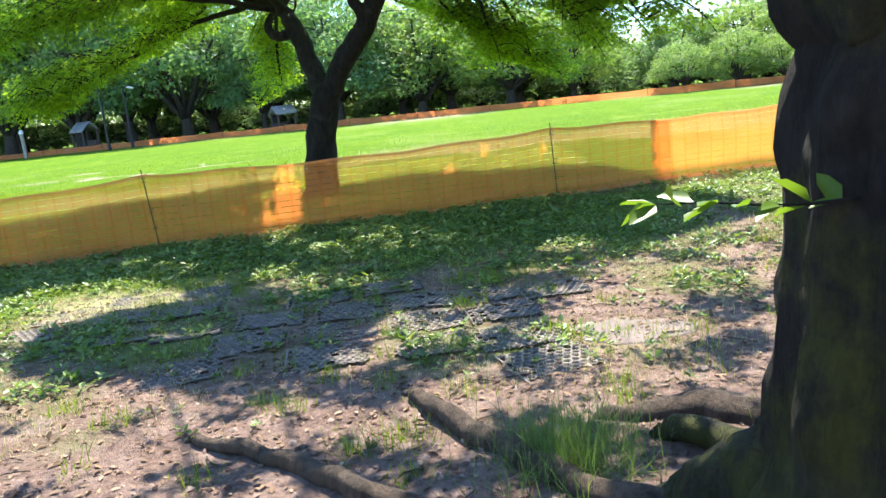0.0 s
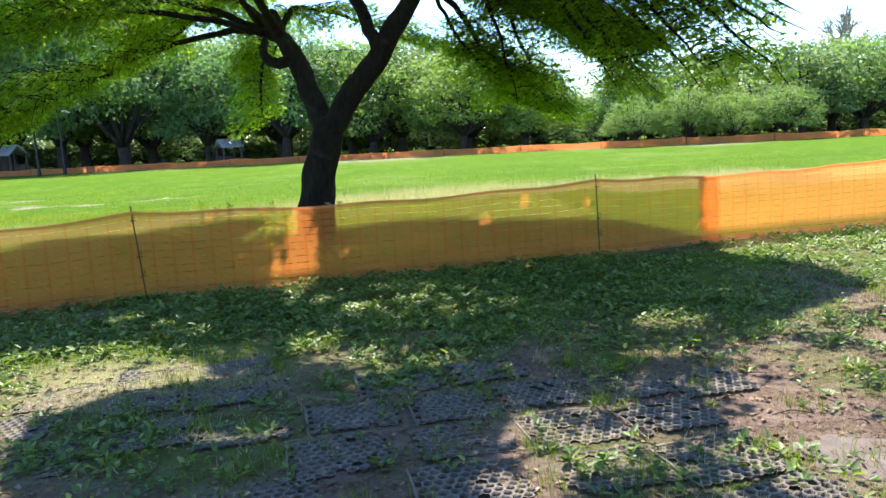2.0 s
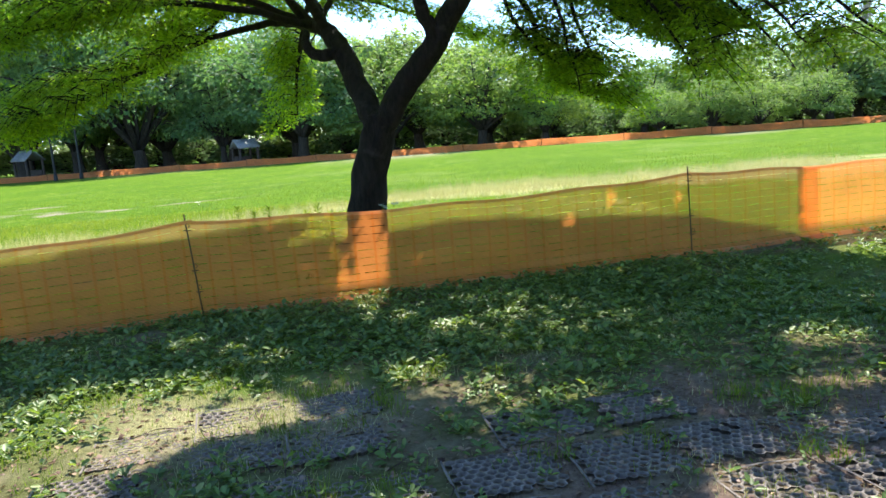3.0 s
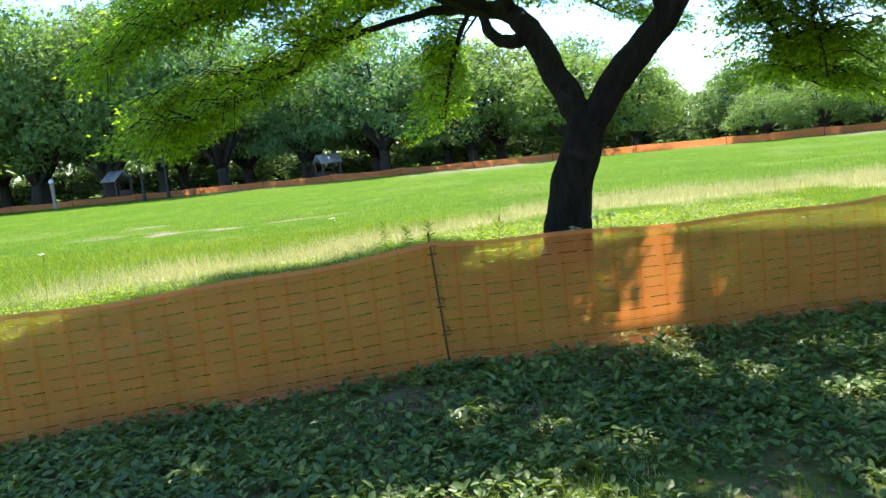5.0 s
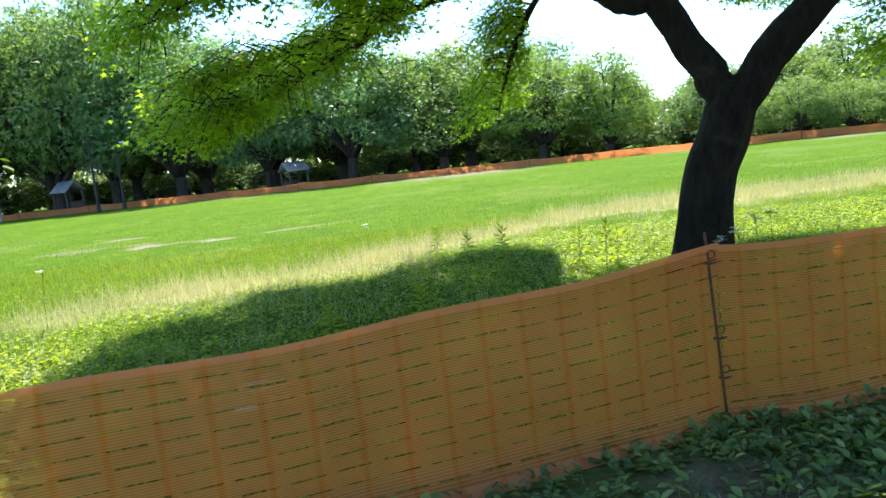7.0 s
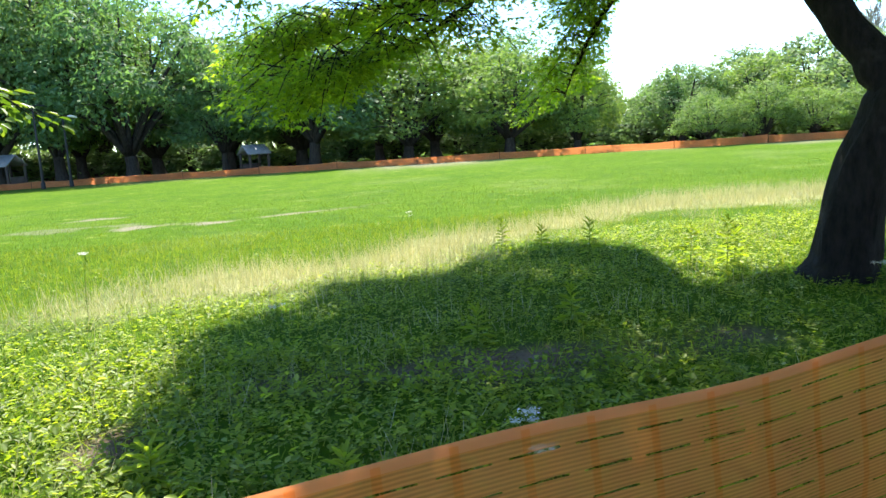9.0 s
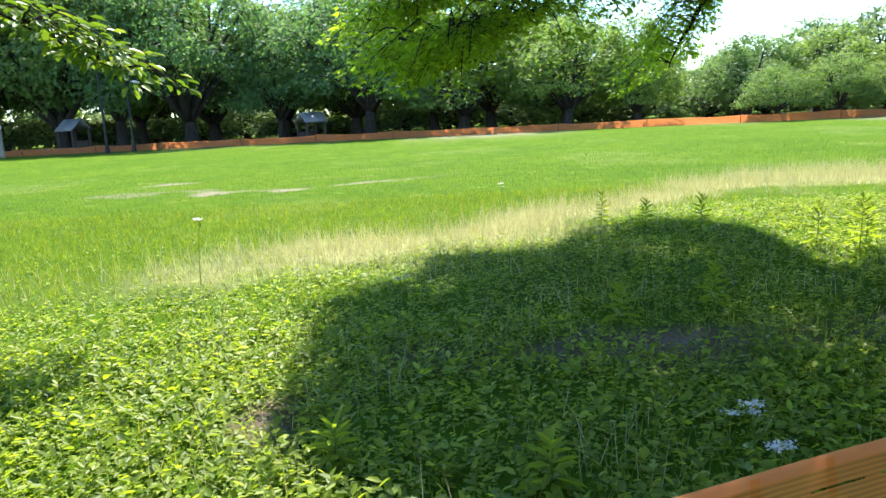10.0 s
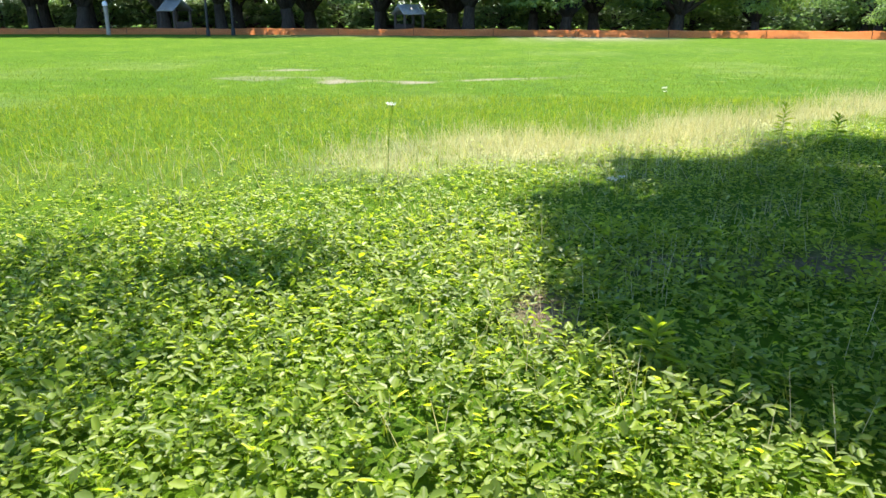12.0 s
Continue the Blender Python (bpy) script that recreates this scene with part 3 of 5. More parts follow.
def tree_thing(name, trunk, limbs, bark, leaf_mat, leaf_v, leaf_f, base, label, category, seed, sizes, trunk_sides=20, rule=None, high=()):
    """trunk: (points, radii); limbs: (points, radii, twigs, leaves a twig, first, reach, droop)."""
    g = np.random.default_rng(seed)
    root = empty(name, base)
    off = np.array(base)
    V, F = tube(np.array(trunk[0]) - off, trunk[1], 34, trunk_sides, 0.09, seed, ridges=5)
    part("trunk", mesh_np("trunk", V, F, bark, True), root)
    P, D = [], []
    for n, (line, radii, count, per, first, reach, droop) in enumerate(limbs):
        chunks = [tube(wavy(line, g, 0.014) - off, radii, 40, 10, 0.06, seed + n)]
        if count:
            tw = twigs(line, count, g, reach, first, droop)
            if rule is not None:
                ok = rule(np.array([t[2] for t in tw]))
                tw = [t for t, k in zip(tw, ok) if k]
                if len(tw) < 0.4 * count:                  # no bare limbs outside the crown
                    continue
            for t in tw:
                chunks.append(tube(np.array(t) - off, [0.012, 0.007, 0.003], 5, 4))
            if tw:
                p, d = spray(tw, per, g, 0.15 * reach[1], 0.035)
                P.append(p - off)
                D.append(d)
        V, F = join(chunks)
        part("branch", mesh_np("branch", V, F, bark, True), root)
    # unseen upper twigs and leaves, added only for the shadow they cast
    if len(high):
        tw = high_twigs(high, g, 0.7)
        V, F = join([tube(np.array(t) - off, [0.008, 0.006, 0.003], 4, 4) for t in tw])
        part("high_twigs", mesh_np("high_twigs", V, F, bark, True), root, kind="stuff")
        p, d = spray(tw, 30, g, 0.17, 0.06)
        P.append(p - off)
        D.append(d)
    P, D = np.concatenate(P), np.concatenate(D)
    s = g.uniform(*sizes, len(P))
    if len(high):
        s[-len(p):] *= 1.7
    if rule is not None:
        ok = rule(P + off)
        P, D, s = P[ok], D[ok], s[ok]
    V, F = scatter(P, aim(D, 0.35, g), s, leaf_v, leaf_f)
    part("crown", mesh_np("crown", V, F, leaf_mat), root, kind="stuff")
    return tagged(root, label, category)


# shade outline and lit patches on the ground, used to shape the maple's crown
SHADE = [(-6.7, 7.0), (-6.8, 8.2), (-7.1, 9.0), (-7.5, 9.6), (-8.0, 10.1), (-8.1, 10.9), (-8.0, 11.8), (-8.1, 13.1), (-7.6, 13.8), (-7.1, 13.9), (-7.0, 14.9), (-6.4, 15.4), (-5.3, 15.2), (-4.6, 16.7), (-3.3, 17.4),
         (-2.45, 16.2), (-2.6, 14.7), (-2.95, 13.1), (-2.3, 13.6), (-1.4, 13.8), (0.0, 15.0), (1.1, 14.8), (2.7, 13.9), (4.2, 12.9), (4.7, 11.3), (4.35, 9.9), (4.3, 9.3), (4.8, 8.1),
         (4.85, 7.0), (3.4, 6.1), (2.7, 5.2), (2.0, 4.65), (1.2, 4.4), (0.6, 4.35), (0.3, 3.7), (0.1, 3.1), (-0.4, 2.85), (-0.9, 3.3), (-1.6, 3.55), (-2.2, 3.9), (-2.4, 4.7),
         (-2.1, 5.2), (-1.25, 5.5), (-2.0, 6.2), (-2.4, 6.6), (-3.4, 6.6), (-3.7, 6.2), (-4.3, 5.5), (-6.0, 5.7)]
OPENINGS = [(2.4, 6.25, 0.42, 0.24), (0.1, 5.45, 0.45, 0.16), (-0.95, 7.85, 0.3, 0.24), (-0.42, 7.42, 0.28, 0.2), (0.55, 7.05, 0.22, 0.18), (1.05, 7.2, 0.22, 0.15), (-0.45, 5.78, 0.3, 0.2),
            (-1.1, 4.3, 0.4, 0.16), (-0.8, 6.2, 0.3, 0.2), (-2.0, 7.0, 0.2, 0.15), (-2.8, 7.6, 0.2, 0.13), (-2.4, 7.3, 0.14, 0.14), (0.2, 7.6, 0.2, 0.14), (0.7, 7.62, 0.16, 0.13),
            (-1.3, 9.0, 0.34, 0.2), (-1.18, 8.7, 0.22, 0.3), (-1.15, 8.4, 0.17, 0.3), (1.15, 9.0, 0.12, 0.1), (1.7, 8.95, 0.08, 0.14), (2.6, 9.2, 0.08, 0.14), (3.8, 9.3, 0.08, 0.14),
            (-4.55, 8.15, 0.05, 0.1), (-4.78, 8.05, 0.04, 0.1), (-4.5, 8.35, 0.07, 0.07), (-4.42, 8.1, 0.035, 0.1), (1.9, 5.3, 0.3, 0.16), (3.3, 7.1, 0.3, 0.12), (-4.4, 7.0, 0.14, 0.1), (1.5, 6.0, 0.16, 0.1)]


def inside(x, y, outline):
    """Which places lie within a closed outline."""
    hit = np.zeros(len(x), bool)
    for (ax, ay), (bx, by) in zip(outline, outline[1:] + outline[:1]):
        if ay != by:
            hit ^= ((ay > y) != (by > y)) & (x < (bx - ax) * (y - ay) / (by - ay) + ax)
    return hit


def cast(p):
    """Where the sun throws the shadow of a place onto the ground."""
    return p[:, 0] - 0.10 * p[:, 2], p[:, 1] - 0.72 * p[:, 2]


def crown_over(p):
    """Whether a maple leaf here casts its shadow within SHADE, clear of the openings."""
    x, y = cast(p)
    wx, wy = x + 0.3 * (fnoise(x, y, 0.5, 81) - 0.5), y + 0.3 * (fnoise(x, y, 0.5, 82) - 0.5)
    keep = inside(wx, wy, SHADE)
    for ox, oy, rx, ry in OPENINGS:
        keep &= np.hypot((wx - ox) / rx, (wy - oy) / ry) > 1
    return keep


def dapple_crown(p):
    """The old tree's thin crown: clumps set to dapple the ground, thinner to the outside."""
    x, y = cast(p)
    out = np.clip((x - 2.6) / 3, 0, 1) * np.clip((y - 3.6) / 1.5, 0, 1) + np.clip((-0.6 - x) / 2.5, 0, 1)
    # gap left so that sun reaches the flat stone
    open_spot = np.hypot((x - 2.3) / 0.6, (y - 3.4) / 0.4) < 1
    return crown_over(p) | ((fnoise(x, y, 0.27, 91) > 0.51 + 0.2 * out) & (y < 6.3) & (x > -3.2) & ~open_spot)


def overhead(n, x, y, z, rule, g):
    """Places for unseen twigs high in a crown, chosen by where their shadow falls."""
    h = g.uniform(*z, n)
    p = np.stack([g.uniform(*x, n) + 0.10 * h, g.uniform(*y, n) + 0.72 * h, h], -1)
    return p[rule(p)]


def high_twigs(P, g, reach):
    a = g.uniform(0, 2 * np.pi, len(P))
    d = np.stack([np.cos(a), np.sin(a), g.uniform(-0.3, 0.2, len(P))], -1) * reach
    return [[p - e * 0.5, p + np.array([0, 0, 0.05]), p + e * 0.5] for p, e in zip(P, d)]


# the maple by the fence
def maple():
    R = (0.6, 1.2)
    trunk = ([(-1.34, 13.12, -0.05), (-1.31, 13.1, 0.15), (-1.27, 13.07, 0.6), (-1.17, 12.98, 1.2), (-1.0, 12.82, 1.75), (-0.94, 12.78, 2.05)],
             [0.43, 0.335, 0.3, 0.275, 0.27, 0.22])
    limbs = [
        ([(-0.97, 12.82, 1.8), (-1.14, 13.0, 2.3), (-1.3, 13.27, 2.72), (-1.53, 13.52, 3.25), (-1.8, 14.1, 3.62), (-2.2, 14.9, 3.86), (-2.65, 15.6, 4.02)], [0.2, 0.19, 0.18, 0.175, 0.14, 0.13, 0.1], 0, 0, 0, R, 0),
        ([(-1.5, 13.45, 3.2), (-1.72, 13.4, 3.1), (-1.95, 13.5, 3.14), (-2.08, 13.8, 3.36), (-2.1, 14.3, 3.62)], [0.12, 0.1, 0.085, 0.08, 0.06], 0, 0, 0, R, 0),
        ([(-2.6, 15.5, 4.0), (-3.0, 15.5, 3.95), (-3.6, 15.4, 3.85), (-4.5, 15.1, 3.55), (-5.35, 13.9, 2.85), (-6.1, 13.5, 2.5), (-6.9, 13.4, 2.3)], [0.085, 0.065, 0.055, 0.04, 0.03, 0.015, 0.006], 96, 76, 0.42, R, 0.4),
        ([(-2.15, 14.8, 3.84), (-3.2, 14.4, 4.25), (-4.8, 14.5, 4.5), (-6.3, 14.2, 4.3), (-7.5, 13.9, 3.7)], [0.08, 0.06, 0.045, 0.025, 0.008], 105, 76, 0.25, R, 0.35),
        ([(-1.9, 14.3, 3.68), (-3.0, 13.3, 3.9), (-4.2, 12.8, 3.95), (-5.6, 12.5, 3.7), (-7.0, 12.3, 3.2)], [0.07, 0.055, 0.04, 0.022, 0.008], 96, 76, 0.3, R, 0.35),
        ([(-0.98, 12.8, 1.78), (-0.58, 12.6, 2.38), (-0.1, 12.35, 2.95), (0.25, 12.15, 3.45), (0.66, 12.1, 4.1), (1.0, 12.0, 4.9)], [0.2, 0.2, 0.185, 0.165, 0.13, 0.08], 0, 0, 0, R, 0),
        ([(0.0, 12.25, 3.02), (-0.18, 12.1, 3.5), (-0.42, 11.8, 4.1), (-0.55, 11.4, 4.9), (-0.6, 11.0, 5.4)], [0.12, 0.1, 0.09, 0.07, 0.02], 79, 76, 0.55, R, 0.2),
        ([(0.75, 12.15, 4.1), (1.4, 12.9, 3.75), (2.0, 13.8, 2.95), (2.6, 14.6, 2.35), (3.6, 14.8, 1.95)], [0.06, 0.05, 0.035, 0.02, 0.006], 88, 76, 0.3, R, 0.3),
        ([(0.85, 12.1, 4.4), (2.0, 12.7, 4.45), (2.8, 13.0, 4.0), (3.4, 12.5, 3.5), (3.8, 12.2, 3.2), (4.1, 12.0, 3.0)], [0.08, 0.06, 0.045, 0.03, 0.018, 0.006], 108, 76, 0.25, R, 0.35),
        ([(0.7, 12.2, 4.2), (1.8, 11.2, 4.5), (3.2, 9.8, 4.1), (4.1, 8.9, 3.2), (4.6, 8.4, 2.65)], [0.08, 0.06, 0.04, 0.022, 0.006], 96, 76, 0.4, R, 0.3),
        ([(-1.7, 13.9, 3.52), (-2.0, 14.8, 4.2), (-2.4, 16.2, 3.7), (-2.7, 17.2, 2.9), (-2.8, 17.9, 2.25)], [0.08, 0.06, 0.045, 0.03, 0.008], 77, 76, 0.45, (0.4, 0.9), 0.55),
        ([(0.9, 12.0, 4.6), (1.6, 13.6, 5.0), (2.6, 15.0, 4.8), (4.0, 15.8, 3.9)], [0.07, 0.05, 0.03, 0.01], 88, 76, 0.3, R, 0.3),
        # the limbs near 5 m stay out of view, placed for their shade
        ([(-1.7, 13.9, 3.52), (-2.2, 12.2, 4.4), (-3.4, 10.6, 4.9), (-5.2, 10.2, 4.8), (-6.6, 10.6, 4.5)], [0.09, 0.07, 0.05, 0.03, 0.01], 105, 76, 0.3, R, 0.2),
        ([(1.0, 12.0, 4.9), (1.2, 10.6, 5.7), (1.2, 9.3, 5.8), (1.0, 8.3, 5.3)], [0.07, 0.05, 0.03, 0.01], 105, 76, 0.15, R, 0.2),
        ([(1.0, 11.6, 5.1), (2.4, 10.6, 5.6), (3.8, 10.2, 5.2), (4.8, 10.2, 4.4)], [0.06, 0.045, 0.03, 0.01], 96, 76, 0.2, R, 0.25),
        ([(-2.15, 14.8, 3.84), (-2.8, 12.9, 4.9), (-4.0, 12.0, 5.3), (-5.6, 11.6, 5.1)], [0.06, 0.045, 0.03, 0.01], 96, 76, 0.2, R, 0.2),
        ([(0.95, 12.0, 4.8), (0.2, 13.2, 5.6), (-0.8, 14.4, 5.6), (-1.6, 15.4, 4.9)], [0.06, 0.045, 0.03, 0.01], 96, 76, 0.2, R, 0.25),
        ([(-2.15, 14.8, 3.84), (-3.0, 12.6, 5.0), (-4.6, 12.6, 5.4), (-6.4, 12.6, 4.9)], [0.06, 0.045, 0.03, 0.01], 90, 76, 0.15, R, 0.2),
        ([(-0.6, 11.6, 4.8), (-1.6, 11.8, 5.3), (-3.0, 11.4, 5.3)], [0.05, 0.035, 0.01], 90, 76, 0.1, R, 0.2),
        ([(0.9, 12.0, 4.7), (1.6, 12.0, 5.2), (2.8, 11.8, 5.3), (3.9, 11.4, 5.0)], [0.05, 0.04, 0.03, 0.01], 90, 76, 0.1, R, 0.2),
        ([(0.9, 12.0, 4.8), (0.9, 12.6, 5.3), (1.4, 13.4, 5.4), (2.2, 13.6, 5.1)], [0.05, 0.04, 0.03, 0.01], 80, 76, 0.1, R, 0.2),
        ([(0.9, 12.1, 4.3), (2.2, 13.6, 4.3), (3.4, 14.4, 3.6), (4.2, 14.2, 3.0)], [0.06, 0.045, 0.03, 0.006], 85, 76, 0.25, R, 0.3),
        ([(1.0, 12.0, 4.5), (3.0, 11.4, 4.3), (4.6, 10.4, 3.6), (5.6, 9.6, 2.8)], [0.06, 0.045, 0.03, 0.006], 85, 76, 0.3, R, 0.3),
        ([(-1.9, 14.3, 3.68), (-1.5, 15.6, 4.4), (-0.2, 16.8, 4.2), (1.2, 17.2, 3.6)], [0.06, 0.045, 0.03, 0.006], 85, 76, 0.25, R, 0.3),
        ([(-2.15, 14.8, 3.84), (-3.4, 16.0, 4.4), (-4.6, 17.0, 4.0), (-5.6, 17.2, 3.3)], [0.06, 0.045, 0.03, 0.006], 90, 76, 0.25, R, 0.35),
        ([(-4.5, 15.1, 3.6), (-6.0, 14.9, 3.2), (-7.4, 14.5, 2.6)], [0.04, 0.03, 0.006], 70, 76, 0.1, R, 0.35),
        ([(-1.9, 14.3, 3.68), (-2.8, 15.8, 4.6), (-4.0, 16.3, 4.5), (-5.2, 15.9, 3.9)], [0.06, 0.045, 0.03, 0.006], 90, 76, 0.25, R, 0.3),
        ([(-1.9, 14.3, 3.68), (-1.7, 15.4, 4.3), (-2.0, 16.8, 4.2), (-2.5, 17.6, 3.5)], [0.05, 0.045, 0.03, 0.006], 80, 76, 0.3, R, 0.35),
        ([(0.9, 12.1, 4.2), (1.9, 12.9, 4.0), (3.0, 13.2, 3.6), (4.6, 13.0, 3.3)], [0.05, 0.04, 0.03, 0.006], 80, 76, 0.25, R, 0.3),
        ([(0.9, 12.1, 4.3), (2.4, 12.2, 4.2), (3.8, 11.6, 3.9), (5.0, 11.4, 3.5)], [0.05, 0.04, 0.03, 0.006], 80, 76, 0.25, R, 0.3),
        ([(0.8, 12.1, 4.1), (1.2, 12.9, 3.6), (1.7, 13.4, 3.0), (2.4, 13.6, 2.55)], [0.04, 0.03, 0.02, 0.006], 60, 76, 0.3, (0.4, 0.9), 0.3),
        ([(-0.5, 11.5, 4.7), (-0.6, 10.0, 5.6), (-0.9, 8.8, 5.5), (-1.4, 7.9, 5.0)], [0.05, 0.04, 0.025, 0.01], 88, 76, 0.2, R, 0.25),
    ]
    for reach_x, reach_y, tip, n in ((4.95, 8.9, 2.15, 52), (4.3, 9.6, 2.35, 52), (4.5, 10.4, 2.2, 42), (3.4, 10.4, 2.5, 42), (2.4, 13.2, 2.2, 42), (4.8, 8.4, 2.9, 42), (4.1, 12.4, 2.15, 52), (3.2, 14.4, 2.05, 52), (3.6, 11.4, 2.3, 42)):
        limbs.append(([(0.95, 12.0, 4.5), (0.95 + 0.4 * (reach_x - 0.95), 12 + 0.45 * (reach_y - 12), 4.55), (0.95 + 0.75 * (reach_x - 0.95), 12 + 0.8 * (reach_y - 12), 0.55 * 4.3 + 0.45 * tip), (reach_x, reach_y, tip)],
                      [0.06, 0.045, 0.03, 0.006], n, 76, 0.3, R, 0.35))
    return tree_thing("maple_tree", trunk, limbs, M_BARK, M_MAPLE, STAR_V, STAR_F, (-1.3, 13.1, 0.0),
                      "forked maple with dark trunk and spreading drooping layered leaves", "tree", 11, (0.058, 0.1), rule=crown_over,
                      # canopy above the view, filled in wherever shade is wanted below
                      high=overhead(3000, (-8.3, 5.0), (2.7, 17.6), (5.0, 6.3), crown_over, np.random.default_rng(12)))


maple()


# ---------------------------------------------------------------- trees round the field
def far_tree_mesh(seed, height, width, low, clumps, size, layered):
    """A forked trunk whose limbs carry layered pads of leaves under a domed top."""
    g = np.random.default_rng(seed)
    fork = low * g.uniform(0.55, 0.8)
    chunks = [tube([(0, 0, -0.1), (0.08, 0, fork * 0.5), (0.1, 0.05, fork)], [0.5, 0.34, 0.32], 6, 8, 0.08, seed)]
    pads = []
    n = 13
    for k in range(n):                                     # main limbs, each with side limbs
        a = k * 2.4 + g.uniform(-0.4, 0.4)
        rel = (k + 0.6) / n
        r = width * 0.5 * math.cos(0.5 * math.pi * rel ** 2.2) * g.uniform(0.75, 1.1)
        h = low * 1.25 + (height * 0.93 - low * 1.25) * rel * g.uniform(0.92, 1.05)
        end = np.array([r * math.cos(a), r * math.sin(a), h])
        foot = np.array([0.1, 0.05, fork * 0.95])
        mid = foot + (end - foot) * 0.5 + np.array([0, 0, 0.12 * height * (1 - rel)])
        chunks.append(tube([foot, mid, end], [0.2, 0.12, 0.03], 7, 5, 0.05, seed + k))
        pads.append((end, width * g.uniform(0.1, 0.15)))
        for j in range(4):
            u = g.uniform(0.35, 1.0)
            p = (1 - u) ** 2 * foot + 2 * u * (1 - u) * mid + u * u * end
            b = a + g.choice([-1, 1]) * g.uniform(0.5, 1.3)
            q = p + np.array([math.cos(b), math.sin(b), g.uniform(-0.15, 0.45)]) * width * g.uniform(0.1, 0.22)
            q[2] = max(q[2], low * g.uniform(0.85, 1.2))
            chunks.append(tube([p, (p + q) / 2 + np.array([0, 0, 0.15]), q], [0.06, 0.04, 0.02], 4, 4))
            pads.append((q, width * g.uniform(0.08, 0.135)))
    for k in range(46):                                    # the outer dome
        a, e = k * 2.4 + g.uniform(-0.3, 0.3), math.asin(min(0.99, (k + 0.5) / 46))
        r = width * 0.46 * math.cos(e) ** 0.8 * g.uniform(0.82, 1.05)
        h = low * 1.5 + (height * 0.96 - low * 1.5) * math.sin(e) * g.uniform(0.88, 1.04)
        pads.append((np.array([r * math.cos(a), r * math.sin(a), h]), width * g.uniform(0.1, 0.165)))
    per = clumps // len(pads)
    P, N = [], []
    for c, r in pads:
        d = g.normal(0, 1, (per, 3))
        d /= np.linalg.norm(d, axis=1)[:, None]
        q = d * (r * g.random(per) ** 0.3)[:, None] * np.array([1.15, 1.15, layered])
        q[:, 2] -= 0.25 * np.hypot(q[:, 0], q[:, 1]) ** 2 / r
        P.append(c + q)
        N.append(d * 0.7 + g.normal(0, 0.35, (per, 3)) + np.array([0, 0, 0.6]))
    P, N = np.concatenate(P), np.concatenate(N)
    V, F = scatter(P, frames_of(N, g.uniform(0, 6.28, len(P))), g.uniform(size * 0.6, size * 1.3, len(P)), CLUMP_V, CLUMP_F)
    return join(chunks), (V, F)


def far_tree_kind(name, seed, height, width, low, clumps, size, layered, mat, label):
    wood, crown = far_tree_mesh(seed, height, width, low, clumps, size, layered)
    root = empty(name)
    part("trunk", mesh_np("trunk", *wood, M_BARK_FAR, True), root)
    part("crown", mesh_np("crown", *crown, mat), root, kind="stuff")
    return tagged(root, label, "tree", "trees round the field")


BROAD = "broad leafy tree with dark trunk beyond the far net, or unseen sky blocker"
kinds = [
    far_tree_kind("park_tree", 101, 10.0, 9.5, 2.0, 10500, 0.27, 0.72, M_FAR_HAZE, BROAD),
    far_tree_kind("park_tree", 102, 10.0, 8.5, 1.8, 10500, 0.27, 0.78, M_FAR_HAZE, BROAD),
    far_tree_kind("park_tree", 103, 10.0, 10.0, 1.9, 10500, 0.28, 0.68, M_FAR_HAZE, BROAD),
    far_tree_kind("park_tree", 104, 10.0, 9.0, 1.8, 4000, 0.44, 0.55, M_WOOD_HAZE, "haze-toned tree in the shaded wood edge, one copy an unseen sky blocker"),
    far_tree_kind("undergrowth_bush", 105, 4.2, 6.5, 0.5, 1600, 0.45, 0.8, M_WOOD_HAZE, "green undergrowth bush between the trunks of the wood"),
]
SKY_X = [-60, -44, -34, -27, -21, -18.5, -15, -10, -2, 6, 13, 17, 20, 26, 32, 37, 44, 55]
SKY_H = [16, 18, 18, 17.5, 12.5, 9, 13, 13, 11, 10.5, 10, 7, 6.3, 7.3, 8.2, 9.5, 9.5, 10]
first = [True] * 5


def rim(x):
    return float(np.interp(x, RIM_X, RIM_Y))


def plant_tree(k, x, y, scale, wide, turn):
    m = pose(x, y, 0, 0, 0, turn)
    if first[k]:
        first[k] = False
        t = kinds[k]
        t.matrix_basis = m
    else:
        t = copy_thing(kinds[k], m)
    t.scale = (wide, wide, scale)


def belt(depth, step, grow, dark, seed):
    g = np.random.default_rng(seed)
    x = -64.0
    while x < 60:
        y = rim(x) + depth + g.uniform(-1.5, 1.5)
        at = x * 74 / y                                   # the skyline is given at 74 m
        h = np.interp(at, SKY_X, SKY_H) * grow * y / 74 * g.uniform(0.9, 1.06)
        k = 3 if g.random() < dark else int(g.integers(0, 3))
        wide = np.clip(h / 10, 0.85, 1.35) * g.uniform(1.0, 1.3) * (0.6 if -20.5 < at < -16.5 else 1.0)
        plant_tree(k, x, y, h / 10, wide, g.uniform(0, 360))
        x += step * g.uniform(0.75, 1.3)


def bushes(depth, step, tall, seed):
    g = np.random.default_rng(seed)
    x = -66.0
    while x < 66:
        plant_tree(4, x, rim(x) + depth + g.uniform(-1, 1), tall * g.uniform(0.7, 1.2), g.uniform(0.9, 1.3), g.uniform(0, 360))
        x += step * g.uniform(0.8, 1.2)


belt(9.0, 6.6, 1.08, 0.1, 1)
belt(16.0, 6.2, 1.06, 0.6, 2)
belt(26.0, 10.0, 0.9, 0.9, 3)
bushes(21.0, 5.5, 0.7, 4)
bushes(32.0, 4.3, 1.35, 5)
# unseen trees added behind the camera to hold back low sky light
for k, (x, y) in enumerate([(-14, -14), (-2, -17), (9, -13), (20, -4)]):
    plant_tree(k % 4, x, y, 1.1, 1.0, 70 * k)


